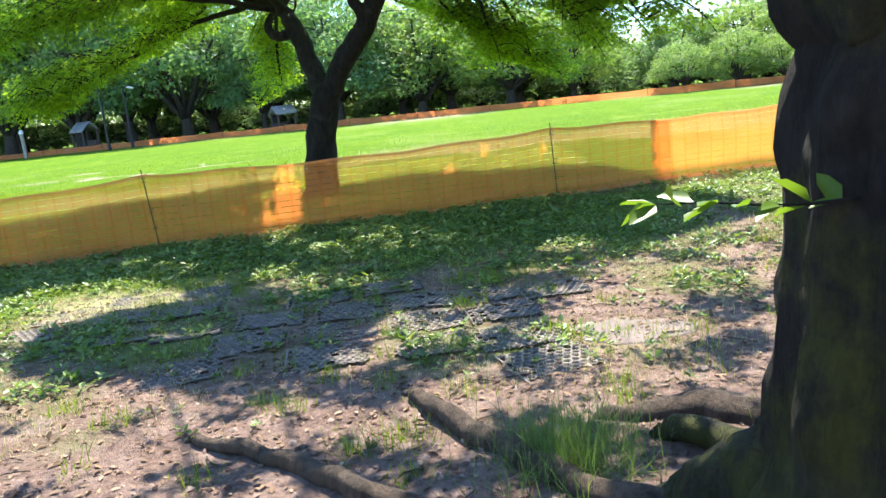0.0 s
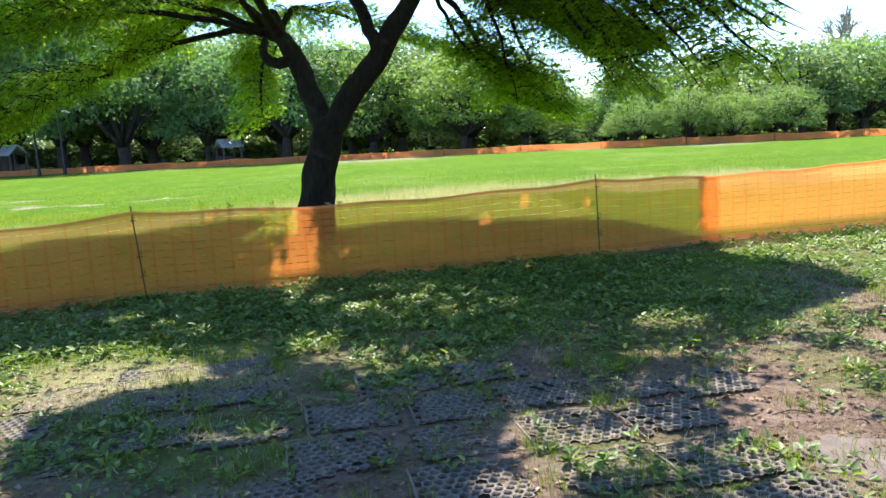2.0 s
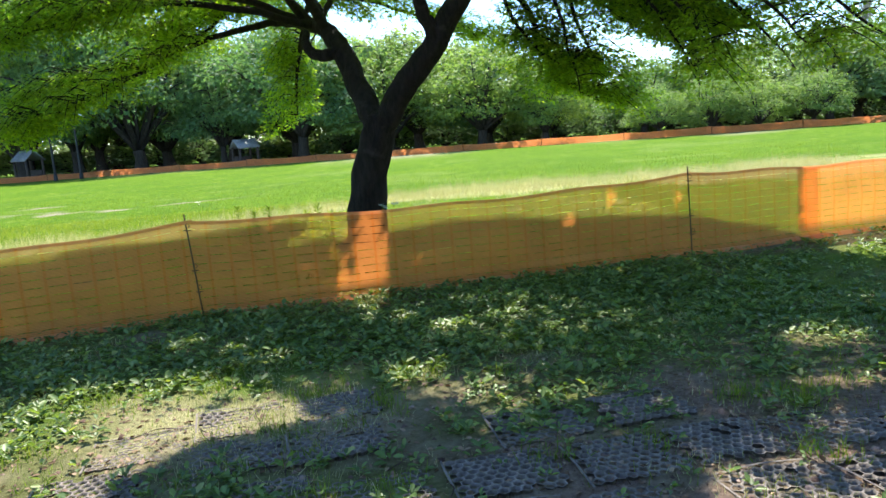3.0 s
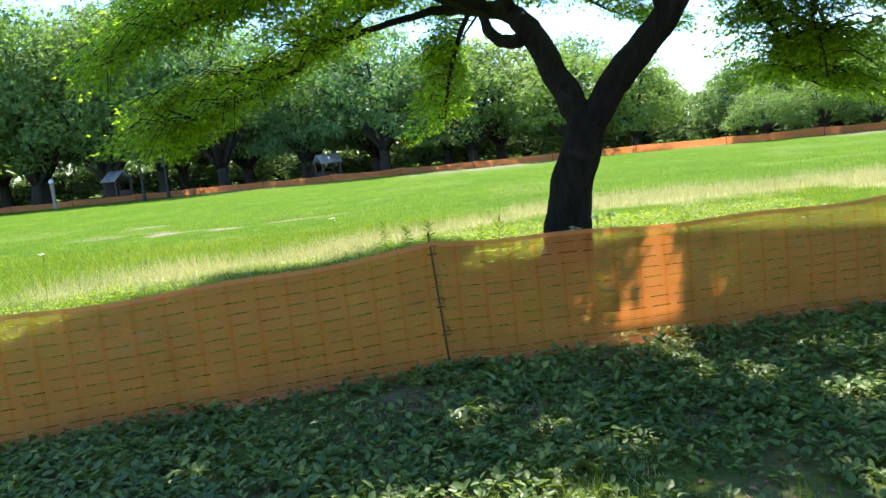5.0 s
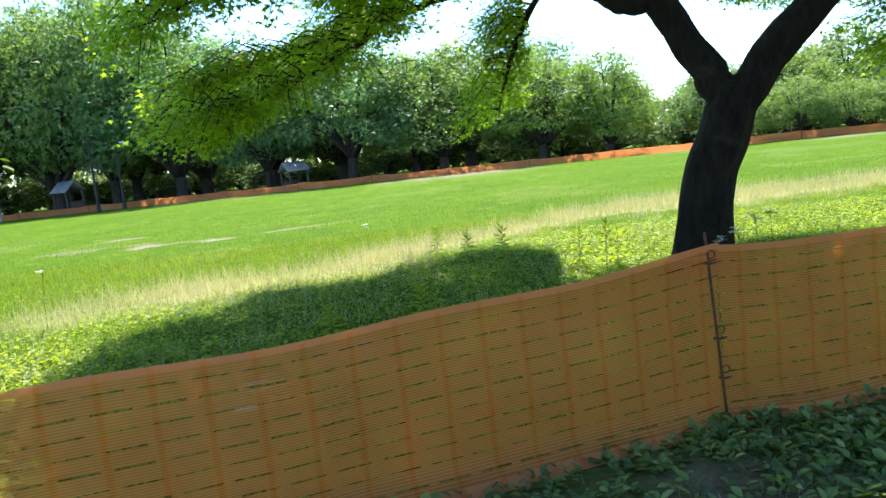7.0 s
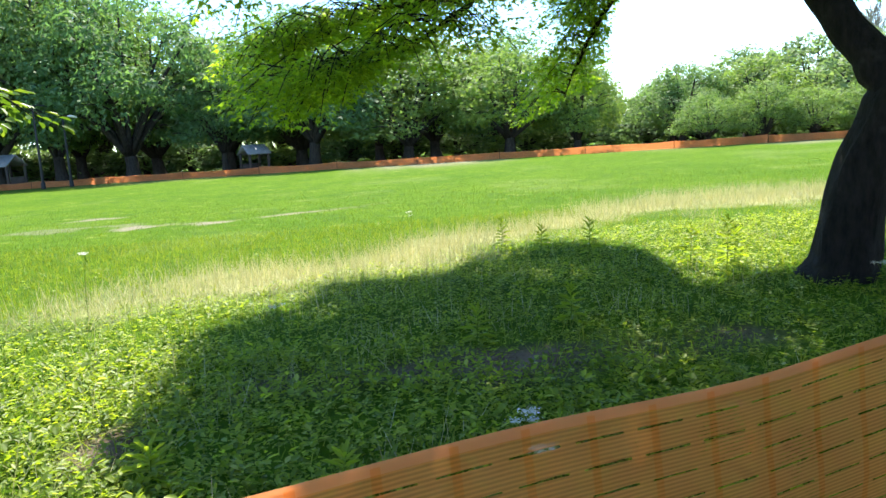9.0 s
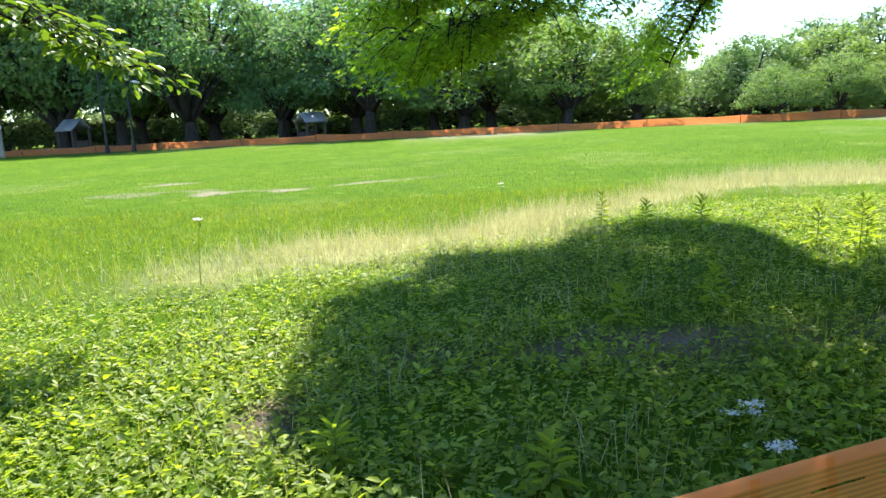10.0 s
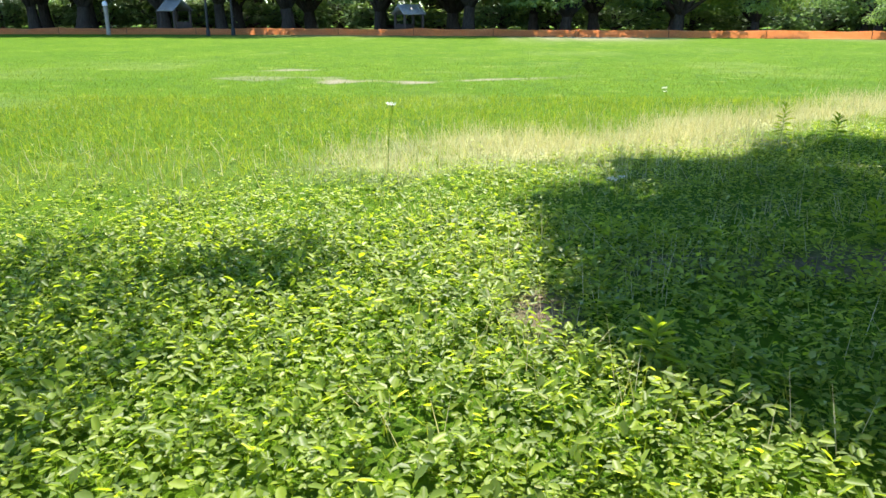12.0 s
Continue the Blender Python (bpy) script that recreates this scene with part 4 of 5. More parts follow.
def far_net(a, b):
    """One span of the low net fence on the far side of the field."""
    L = math.hypot(b[0] - a[0], b[1] - a[1])
    root = empty("far_safety_net", (a[0], a[1], 0))
    n = 9
    u = np.linspace(0, 1, n)
    X, Y = (b[0] - a[0]) * u, (b[1] - a[1]) * u
    top = 0.54 - 0.25 * u * (1 - u) + 0.1 * (vnoise(a[0] + X, Y, 1.5, 3) - 0.5)
    lo = np.stack([X, Y, np.full(n, 0.02)], -1)
    hi = np.stack([X, Y, top], -1)
    V, F = strip(lo, hi)
    me = mesh_np("net_sheet", V, F, M_NET_FAR, True)
    uv = np.concatenate([np.stack([u * L, 0 * u], -1), np.stack([u * L, 0 * u + 1], -1)])[F.ravel()]
    me.uv_layers.new(name="uv").data.foreach_set("uv", uv.astype(np.float32).ravel())
    part("net_sheet", me, root)
    V, F = strip(hi - (0, 0.02, 0.05), hi + (0, -0.02, 0.01))
    part("top_hem", mesh_np("top_hem", V, F, M_HEM, True), root)
    V, F = tube([(0, -0.02, 0), (0, -0.02, 0.55), (0.02, -0.02, 0.75)], [0.02, 0.02, 0.02], 4, 6)
    part("end_post", mesh_np("end_post", V, F, M_STEEL, True), root)
    return tagged(root, "low orange safety net along the far wood edge", "net fence", "orange net fence across the field")


M_NET_FAR = net_material("far orange net", 0.75, (0.88, 0.3, 0.1))
edge = np.linspace(-60, 52, 20)
for x0, x1 in zip(edge[:-1], edge[1:]):
    far_net((x0, rim(x0) + 0.6), (x1 - 0.02, rim(x1) + 0.6))


# ---------------------------------------------------------------- lamps, posts and huts by the far edge
def lamp_post(x, y, height, head):
    root = empty("park_lamp", (x, y, 0))
    V, F = tube([(0, 0, -0.05), (0, 0, height * 0.5), (0, 0, height)], [0.11, 0.085, 0.06], 8, 10)
    part("pole", mesh_np("pole", V, F, M_POLE, True), root)
    V, F = tube([(0, 0, -0.02), (0, 0, 0.25), (0, 0, 0.5)], [0.17, 0.16, 0.14], 5, 10)
    part("base_sleeve", mesh_np("base_sleeve", V, F, M_POLE, True), root)
    V, F = tube([(0, 0, height - 0.05), (0.25, -0.1, height + 0.18), (0.6, -0.2, height + 0.15)], [0.05, 0.045, 0.04], 8, 8)
    part("arm", mesh_np("arm", V, F, M_POLE, True), root)
    V, F = tube([(0.45, -0.18, height + 0.16), (0.8, -0.25, height + 0.12), (1.1, -0.3, height + 0.04)], [0.12, 0.2, 0.08] if head else [0.06, 0.1, 0.05], 8, 10, flat=0.5)
    part("lamp_head", mesh_np("lamp_head", V, F, M_LAMP if head else M_POLE, True), root, "pale oval lamp housing" if head else "")
    return tagged(root, "tall dark steel park lamp beside the far net fence", "lamp", "park lamps")


lamp_post(-28.5, 64.1, 5.9, False)
lamp_post(-27.0, 65.5, 5.1, True)


def boundary_post():
    root = empty("wooden_post", (-37.2, 66.2, 0))
    V, F = tube([(0, 0, -0.05), (0.02, 0, 1.1), (0, 0, 2.3)], [0.17, 0.15, 0.16], 8, 10, 0.05, 3)
    part("shaft", mesh_np("shaft", V, F, M_WOODPOST, True), root)
    V, F = tube([(0, 0, 2.2), (0, 0, 2.35), (0.02, 0, 2.5)], [0.2, 0.21, 0.15], 5, 10, 0.05, 4)
    part("cap", mesh_np("cap", V, F, M_LAMP, True), root, "pale painted cap")
    return tagged(root, "weathered wooden post with a pale cap on the field's edge", "post")


boundary_post()


def box(lo, hi):
    x0, y0, z0 = lo
    x1, y1, z1 = hi
    V = np.array([(x, y, z) for z in (z0, z1) for y in (y0, y1) for x in (x0, x1)], float)
    return V, np.array([(0, 2, 3, 1), (4, 5, 7, 6), (0, 1, 5, 4), (2, 6, 7, 3), (0, 4, 6, 2), (1, 3, 7, 5)])


def hut(x, y, w, eave, peak, turn):
    """An open shelter: four posts under a ribbed pitched roof."""
    root = empty("park_shelter", (x, y, 0), turn)
    d = w * 0.8
    for sx in (-1, 1):
        for sy in (-1, 1):
            V, F = tube([(sx * w * 0.4, sy * d * 0.4, 0), (sx * w * 0.4, sy * d * 0.4, eave * 0.5), (sx * w * 0.4, sy * d * 0.4, eave + 0.1)], [0.12, 0.11, 0.11], 4, 6)
            part("pillar", mesh_np("pillar", V, F, M_HUTWOOD), root)
    for s in (-1, 1):
        V = np.array([(-w / 2, s * d / 2, eave), (w / 2, s * d / 2, eave), (w / 2, 0, peak), (-w / 2, 0, peak)], float)
        V = np.vstack([V, V + (0, 0, 0.08)])
        F = np.array([(0, 1, 2, 3), (4, 7, 6, 5), (0, 4, 5, 1), (1, 5, 6, 2), (2, 6, 7, 3), (3, 7, 4, 0)])
        slope = part("roof_slope", mesh_np("roof_slope", V, F, M_ROOF), root)
        for k in np.linspace(-w / 2 + 0.1, w / 2 - 0.1, 8):
            V, F = tube([(k, s * d / 2, eave + 0.09), (k, s * d / 4, (eave + peak) / 2 + 0.09), (k, 0, peak + 0.09)], [0.035, 0.035, 0.035], 4, 5)
            part("roof_rib", mesh_np("roof_rib", V, F, M_ROOF), slope)
    V, F = box((-w * 0.38, d * 0.3, 0.0), (w * 0.38, d * 0.36, eave * 0.55))
    part("back_boards", mesh_np("back_boards", V, F, M_HUTWOOD), root)
    V, F = box((-w * 0.3, -0.1, 0.4), (w * 0.3, 0.3, 0.46))
    part("bench", mesh_np("bench", V, F, M_HUTWOOD), root)
    return tagged(root, "small open timber shelter with a pale ribbed roof under trees", "shelter", "shelters in the wood")


hut(-13.4, 66.6, 2.1, 1.5, 2.2, 38)
hut(-32.7, 68.8, 2.3, 1.8, 2.65, -35)


def bare_tree():
    """A tall tree with thin, nearly bare twigs."""
    g = np.random.default_rng(5)
    chunks, tips = [], []

    def grow(p, d, L, r, depth):
        q = p + d * L
        chunks.append(tube([p, (p + q) / 2 + g.normal(0, 0.04 * L, 3), q], [r, r * 0.8, r * 0.6], 5, 5))
        if depth == 0:
            tips.append(q)
            return
        for _ in range(3 if depth > 1 else 4):
            e = d + g.normal(0, 0.38, 3) + np.array([0, 0, 0.12])
            grow(p + d * L * g.uniform(0.6, 1.0), e / np.linalg.norm(e), L * g.uniform(0.6, 0.8), r * 0.62, depth - 1)

    grow(np.zeros(3), np.array([0, 0, 1.0]), 3.8, 0.3, 5)
    root = empty("bare_tree", (59.0, 90.0, 0))
    V, F = join(chunks)
    part("bare_crown", mesh_np("bare_crown", V, F, M_WOODPOST, True), root, kind="stuff")
    T = np.array(tips)
    T = T[g.random(len(T)) < 0.5]
    V, F = scatter(T, frames_of(g.normal(0, 1, T.shape), g.uniform(0, 6, len(T))), g.uniform(0.1, 0.2, len(T)), CLUMP_V, CLUMP_F)
    part("sparse_leaves", mesh_np("sparse_leaves", V, F, M_FAR_HAZE), root, kind="stuff")
    root.scale = (1.6, 1.6, 1.65)
    tagged(root, "tall thin almost leafless tree at the wood edge", "tree")


bare_tree()
for k, (x, y, h, w) in enumerate([(19.6, 56.5, 0.4, 0.5), (23.4, 55.6, 0.44, 0.55), (26.6, 54.6, 0.38, 0.5), (30.2, 53.6, 0.42, 0.55)]):
    plant_tree(k % 3, x, y, h, w, 40 * k)


# ---------------------------------------------------------------- the old mossy tree
def mossy_tree():
    g = np.random.default_rng(3)
    base = np.array([2.55, 0.52, 0.0])
    root = empty("mossy_tree", tuple(base))
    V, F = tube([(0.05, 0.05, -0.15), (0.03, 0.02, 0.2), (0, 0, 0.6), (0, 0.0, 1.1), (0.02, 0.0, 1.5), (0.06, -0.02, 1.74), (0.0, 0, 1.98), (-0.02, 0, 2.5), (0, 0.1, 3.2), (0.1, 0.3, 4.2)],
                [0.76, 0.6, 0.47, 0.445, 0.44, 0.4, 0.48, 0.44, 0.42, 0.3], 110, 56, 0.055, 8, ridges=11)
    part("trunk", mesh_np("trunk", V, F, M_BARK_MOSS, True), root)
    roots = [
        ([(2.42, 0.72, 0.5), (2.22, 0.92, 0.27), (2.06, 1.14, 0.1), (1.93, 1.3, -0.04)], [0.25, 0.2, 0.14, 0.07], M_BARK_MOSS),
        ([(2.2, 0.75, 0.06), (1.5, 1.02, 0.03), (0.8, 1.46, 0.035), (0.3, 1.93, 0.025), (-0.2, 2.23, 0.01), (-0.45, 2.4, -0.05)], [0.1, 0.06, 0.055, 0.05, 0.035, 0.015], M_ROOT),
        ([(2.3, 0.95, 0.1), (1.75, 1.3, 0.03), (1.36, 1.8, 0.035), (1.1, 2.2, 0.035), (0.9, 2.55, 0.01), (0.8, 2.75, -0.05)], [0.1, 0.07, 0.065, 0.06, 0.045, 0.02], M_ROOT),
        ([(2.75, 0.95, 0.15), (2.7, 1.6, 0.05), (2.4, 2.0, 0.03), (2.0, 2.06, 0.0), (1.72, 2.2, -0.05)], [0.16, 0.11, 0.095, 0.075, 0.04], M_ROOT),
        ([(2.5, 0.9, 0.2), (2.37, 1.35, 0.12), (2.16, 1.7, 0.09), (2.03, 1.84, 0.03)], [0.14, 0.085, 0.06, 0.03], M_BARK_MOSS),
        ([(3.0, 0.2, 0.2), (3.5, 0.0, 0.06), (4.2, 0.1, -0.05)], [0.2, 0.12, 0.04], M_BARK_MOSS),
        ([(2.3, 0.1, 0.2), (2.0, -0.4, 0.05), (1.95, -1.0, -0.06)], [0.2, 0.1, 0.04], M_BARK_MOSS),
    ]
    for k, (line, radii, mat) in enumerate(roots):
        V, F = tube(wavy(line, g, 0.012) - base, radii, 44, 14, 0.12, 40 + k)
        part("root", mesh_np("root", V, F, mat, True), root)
    # a leafy side shoot
    stem = np.array([(2.2, 0.36, 1.33), (2.0, 0.33, 1.335), (1.82, 0.36, 1.355), (1.70, 0.38, 1.36)])
    V, F = tube(stem - base, [0.006, 0.004, 0.003, 0.0015], 12, 6)
    shoot = part("side_shoot", mesh_np("side_shoot", V, F, M_BARK_MOSS, True), root)
    C = smooth_line(stem, 9)
    P = C[np.array([1, 1, 2, 2, 3, 3, 4, 5, 5, 6, 7, 8, 8, 8])]
    D = np.stack([g.uniform(-1, -0.2, len(P)), g.uniform(-0.8, 0.8, len(P)), g.uniform(-0.35, 0.45, len(P))], -1)
    leaf = mesh_np("leaf", *scatter(np.zeros((1, 3)), np.eye(3)[None], [1.0], OVAL_V, OVAL_F), M_CHERRY)
    for p, m3, s in zip(P - base, aim(D, 0.4, g), g.uniform(0.075, 0.115, len(P))):
        ob = part("leaf", leaf, shoot)
        ob.matrix_basis = Matrix.Translation(p) @ Matrix(m3.tolist()).to_4x4() @ Matrix.Scale(s, 4)
    # a thin twig that hangs from the limb overhead
    stem = np.array([(3.8, 5.2, 5.15), (4.25, 5.4, 4.2), (4.1, 5.5, 3.3), (3.85, 5.5, 2.87), (3.68, 5.5, 2.73)])
    V, F = tube(stem - base, [0.012, 0.008, 0.005, 0.004, 0.002], 24, 6)
    shoot = part("hanging_twig", mesh_np("hanging_twig", V, F, M_BARK_MOSS, True), root)
    C = smooth_line(stem, 12)
    P = C[np.array([9, 10, 10, 11, 11, 11])]
    D = np.stack([g.uniform(-0.8, 0.3, len(P)), g.uniform(-0.5, 0.5, len(P)), g.uniform(-1.0, -0.3, len(P))], -1)
    for p, m3, s in zip(P - base, aim(D, 0.6, g), g.uniform(0.07, 0.1, len(P))):
        ob = part("leaf", leaf, shoot)
        ob.matrix_basis = Matrix.Translation(p) @ Matrix(m3.tolist()).to_4x4() @ Matrix.Scale(s, 4)
    # limbs and leaves overhead, out of view and placed by the shade they throw
    limbs = [
        ([(2.6, 0.7, 3.6), (2.5, 2.2, 4.6), (2.0, 4.4, 5.1), (1.0, 6.6, 5.0)], 60),
        ([(2.6, 0.7, 3.8), (1.6, 1.6, 4.8), (0.2, 3.0, 5.2), (-1.2, 4.0, 5.0)], 34),
        ([(2.7, 0.8, 3.8), (3.3, 3.0, 4.9), (3.8, 5.2, 5.2), (3.4, 6.9, 5.0)], 44),
        ([(2.6, 0.8, 3.8), (1.3, 3.4, 5.1), (0.9, 6.0, 5.6), (0.0, 8.0, 5.5), (-1.2, 8.6, 5.3)], 70),
        ([(2.6, 0.8, 3.8), (1.1, 4.0, 5.1), (-0.4, 7.5, 5.6), (-1.9, 8.5, 5.4)], 62),
        ([(2.6, 0.6, 3.9), (1.4, 0.4, 5.0), (-0.6, 1.4, 5.3), (-2.6, 2.6, 5.2)], 30),
        ([(2.7, 0.5, 3.9), (3.6, -0.6, 5.0), (4.4, -1.6, 5.2)], 18),
    ]
    P, D = [], []
    for k, (line, count) in enumerate(limbs):
        tw = twigs(line, count, g, (0.4, 0.85), 0.64 if count > 60 else 0.5, 0.15)
        V, F = join([tube(np.array(line) - base, [0.07, 0.028, 0.014, 0.006], 20, 8, 0.06, k)] + [tube(np.array(t) - base, [0.012, 0.007, 0.003], 5, 4) for t in tw])
        part("branch", mesh_np("branch", V, F, M_BARK_MOSS, True), root)
        p, d = spray(tw, 60 if count > 60 else 30, g, 0.2, 0.06)
        P.append(p - base)
        D.append(d)
    # extra unseen twigs, added to cast crisp dapples on the soil
    tw = high_twigs(overhead(1500, (-3.0, 5.5), (0.0, 6.2), (3.5, 4.3), lambda p: dapple_crown(p) & ~crown_over(p), g), g, 0.5)
    V, F = join([tube(np.array(t) - base, [0.008, 0.006, 0.003], 4, 4) for t in tw])
    part("high_twigs", mesh_np("high_twigs", V, F, M_BARK_MOSS, True), root, kind="stuff")
    p, d = spray(tw, 26, g, 0.12, 0.05)
    P.append(p - base)
    D.append(d)
    P, D = np.concatenate(P), np.concatenate(D)
    ok = dapple_crown(P + base)
    P, D = P[ok], D[ok]
    V, F = scatter(P, aim(D, 0.4, g), g.uniform(0.08, 0.13, len(P)), OVAL_V, OVAL_F)
    part("crown", mesh_np("crown", V, F, M_CHERRY), root, kind="stuff")
    tagged(root, "old leaning tree with dark furrowed mossy trunk and spreading roots", "tree")


mossy_tree()


# the cherry whose branch reaches in over the field
def cherry():
    limbs = [
        ([(-15.2, 9.6, 2.6), (-13.4, 11.0, 3.6), (-11.6, 12.2, 3.4), (-10.2, 12.7, 2.65), (-9.35, 12.9, 2.2)], [0.1, 0.07, 0.04, 0.012, 0.004], 46, 15, 0.55, (0.3, 0.7), 0.3),
        ([(-15.2, 9.6, 2.8), (-14.0, 12.0, 4.2), (-12.4, 13.6, 4.2), (-11.0, 14.0, 3.8)], [0.1, 0.07, 0.04, 0.006], 34, 24, 0.4, (0.4, 0.9), 0.3),
        ([(-15.2, 9.6, 2.8), (-13.2, 11.2, 4.1), (-11.6, 11.9, 4.3), (-10.0, 12.2, 4.0)], [0.08, 0.05, 0.03, 0.006], 62, 26, 0.35, (0.4, 0.9), 0.2),
        ([(-15.2, 9.6, 2.8), (-16.2, 11.0, 4.4), (-16.6, 12.6, 4.6)], [0.09, 0.05, 0.01], 24, 26, 0.3, (0.5, 1.0), 0.2),
        ([(-15.2, 9.5, 2.8), (-16.6, 8.4, 4.2), (-17.6, 7.4, 4.4)], [0.09, 0.05, 0.01], 24, 26, 0.3, (0.5, 1.0), 0.2),
    ]
    tree_thing("cherry_tree", ([(-15.3, 9.4, -0.1), (-15.25, 9.5, 1.2), (-15.2, 9.6, 2.9)], [0.3, 0.2, 0.15]), limbs, M_BARK, M_CHERRY, OVAL_V, OVAL_F,
               (-15.3, 9.4, 0.0), "cherry tree with fresh light green leaves hanging over the grass", "tree", 23, (0.08, 0.14), 14)


cherry()


# ---------------------------------------------------------------- ground plants
def rosettes(x, y, per, length, rise, g, stem=(0.0, 0.06)):
    """Leaves in a ring round each plant."""
    n = len(x)
    k = g.integers(per[0], per[1] + 1, n)
    idx = np.repeat(np.arange(n), k)
    a = g.uniform(0, 2 * np.pi, len(idx))
    e = g.uniform(*rise, len(idx))
    D = np.stack([np.cos(a) * np.cos(e), np.sin(a) * np.cos(e), np.sin(e)], -1)
    big = g.uniform(0.65, 1.25, n)[idx]
    s = g.uniform(*length, len(idx)) * big
    P = np.stack([x[idx], y[idx], on_ground(x[idx], y[idx]) + g.uniform(*stem, len(idx)) * big], -1) + D * (s * 0.25)[:, None]
    wide = g.uniform(0.75, 1.25, len(idx))
    size = np.stack([s, s * wide, s], -1)
    return scatter(P, aim(D, 0.25, g), size, OVAL_V, OVAL_F)


def blades(x, y, length, width, lean, g):
    """Single grass blades."""
    n = len(x)
    a = g.uniform(0, 2 * np.pi, n)
    t = np.abs(g.normal(0, lean, n))
    D = np.stack([np.cos(a) * np.sin(t), np.sin(a) * np.sin(t), np.cos(t)], -1)
    s = g.uniform(*length, n)
    P = np.stack([x, y, on_ground(x, y) - 0.01], -1)
    return scatter(P, frames_like(D, g), np.stack([s, np.full(n, width), s], -1), BLADE_V, BLADE_F)


def frames_like(D, g):
    Y = np.cross(D, g.normal(0, 1, D.shape))
    Y /= np.linalg.norm(Y, axis=1)[:, None] + 1e-9
    return np.stack([D, Y, np.cross(D, Y)], -1)


def area(n, x0, x1, y0, y1, keep, g):
    """Random places in a rectangle, kept by a rule that gives a chance from 0 to 1."""
    x, y = g.uniform(x0, x1, n), g.uniform(y0, y1, n)
    ok = g.random(n) < keep(x, y)
    return x[ok], y[ok]


def side_of(x, y):
    return y - np.interp(x, FX, FY)


def below_band(x, y):
    return np.interp(x, BAND_X, BAND_Y) - y


def stuff(name, chunks, mat, label, category):
    V, F = join(chunks)
    return tagged(new(name, mesh_np(name, V, F, mat)), label, category, kind="stuff")


g = np.random.default_rng(42)
# broad-leaved weeds beyond the fence
rule = lambda x, y: np.clip(below_band(x, y) * 0.7 - 0.2, 0.03, 1) * (side_of(x, y) > 0.12) * np.clip(1.25 - zones(x, y)[0] * 1.25, 0, 1) * (0.35 + 0.9 * fnoise(x, y, 1.3, 71))
near = lambda x, y: rule(x, y) * (np.hypot(x + 8.5, y - 6.5) < 6)
x, y = area(31000, -14, 4, 7.0, 18, rule, g)
x2, y2 = area(9000, -13, -4, 7.3, 12.5, near, g)
stuff("weed_carpet", [rosettes(x, y, (4, 7), (0.022, 0.055), (-0.1, 0.5), g, (0.0, 0.09)), rosettes(x2, y2, (5, 8), (0.026, 0.066), (-0.05, 0.8), g, (0.01, 0.13))],
      M_WEED, "dense broad-leaved green weeds carpeting the ground beyond the net", "weeds")
# grass among the weeds and on the field
rule = lambda x, y: (side_of(x, y) > 0.1) * np.where(below_band(x, y) > 0.5, 0.35 + 0.6 * (fnoise(x, y, 0.8, 12) > 0.5), 1.0) * np.clip(1.1 - zones(x, y)[1] * 1.4, 0.05, 1)
x, y = area(120000, -17, 8, 7, 22, rule, g)
stuff("weedy_grass", [blades(x, y, (0.06, 0.17), 0.011, 0.95, g)], M_WEEDGRASS, "yellow-green grass growing among the broad-leaved weeds", "grass")
ch = []
x, y = area(150000, -26, 18, 15, 40, lambda x, y: (below_band(x, y) < 0) * np.clip((38 - y + 5 * fnoise(x, y, 2.0, 15)) / 22, 0, 1) ** 1.6 * np.clip(1.2 - zones(x, y)[2] - zones(x, y)[1] * 1.3, 0, 1) * (np.abs(x + 4) < 6 + 0.62 * (y - 4)), g)
ch.append(blades(x, y, (0.03, 0.09), 0.016, 0.9, g))
stuff("field_grass", ch, M_GRASS, "bright green grass of the open field", "grass")
# the dry band
rule = lambda x, y: zones(x, y)[1] * (np.abs(below_band(x, y)) < 3)
x, y = area(150000, -15, 12, 12, 25, rule, g)
ch = [blades(x, y, (0.15, 0.4), 0.008, 0.6, g)]
x, y = area(9000, -9, 0, 9, 17, lambda x, y: (side_of(x, y) > 0.4) * (fnoise(x, y, 0.9, 44) > 0.6) * 0.5, g)
ch.append(blades(x, y, (0.15, 0.4), 0.006, 0.5, g))
stuff("dry_grass", ch, M_STRAW, "pale dry seeding grass in a band across the field", "grass")
# low plants on the near side
x3, y3 = area(15000, -8, 2.5, 4.2, 9.6, lambda x, y: (side_of(x, y) < 0.05) * np.clip((side_of(x, y) + 3.0) / 1.2, 0, 1) * (0.3 + 0.9 * (fnoise(x, y, 0.8, 68) > 0.4)), g)
cover = lambda x, y: (side_of(x, y) < -0.05) * np.clip(1.1 - zones(x, y)[0] * 1.15 - zones(x, y)[1] * 1.2, 0.0, 1) * (0.25 + 1.0 * (fnoise(x, y, 0.7, 61) > 0.42))
x, y = area(25000, -8, 9, 3.0, 11.6, cover, g)
x2, y2 = area(500, -4, 6, 1.5, 6.5, lambda x, y: (fnoise(x, y, 0.6, 63) > 0.6) * 1.0, g)
stuff("low_weeds", [rosettes(x, y, (5, 8), (0.03, 0.07), (0.05, 0.8), g, (0.0, 0.04)), rosettes(x2, y2, (5, 8), (0.03, 0.06), (0.1, 0.9), g, (0.0, 0.03)), rosettes(x3, y3, (5, 7), (0.035, 0.07), (0.0, 0.7), g, (0.0, 0.05))],
      M_LOW, "low green weeds and clover on the trodden ground", "weeds")
x, y = area(60000, -7, 9, 2.2, 11.4, lambda x, y: (side_of(x, y) < 0) * np.clip(0.25 + (fnoise(x, y, 0.5, 65) - 0.5) * 3.2, 0, 1) * np.clip(1.1 - 0.8 * zones(x, y)[0], 0.1, 1), g)
tx, ty = [], []
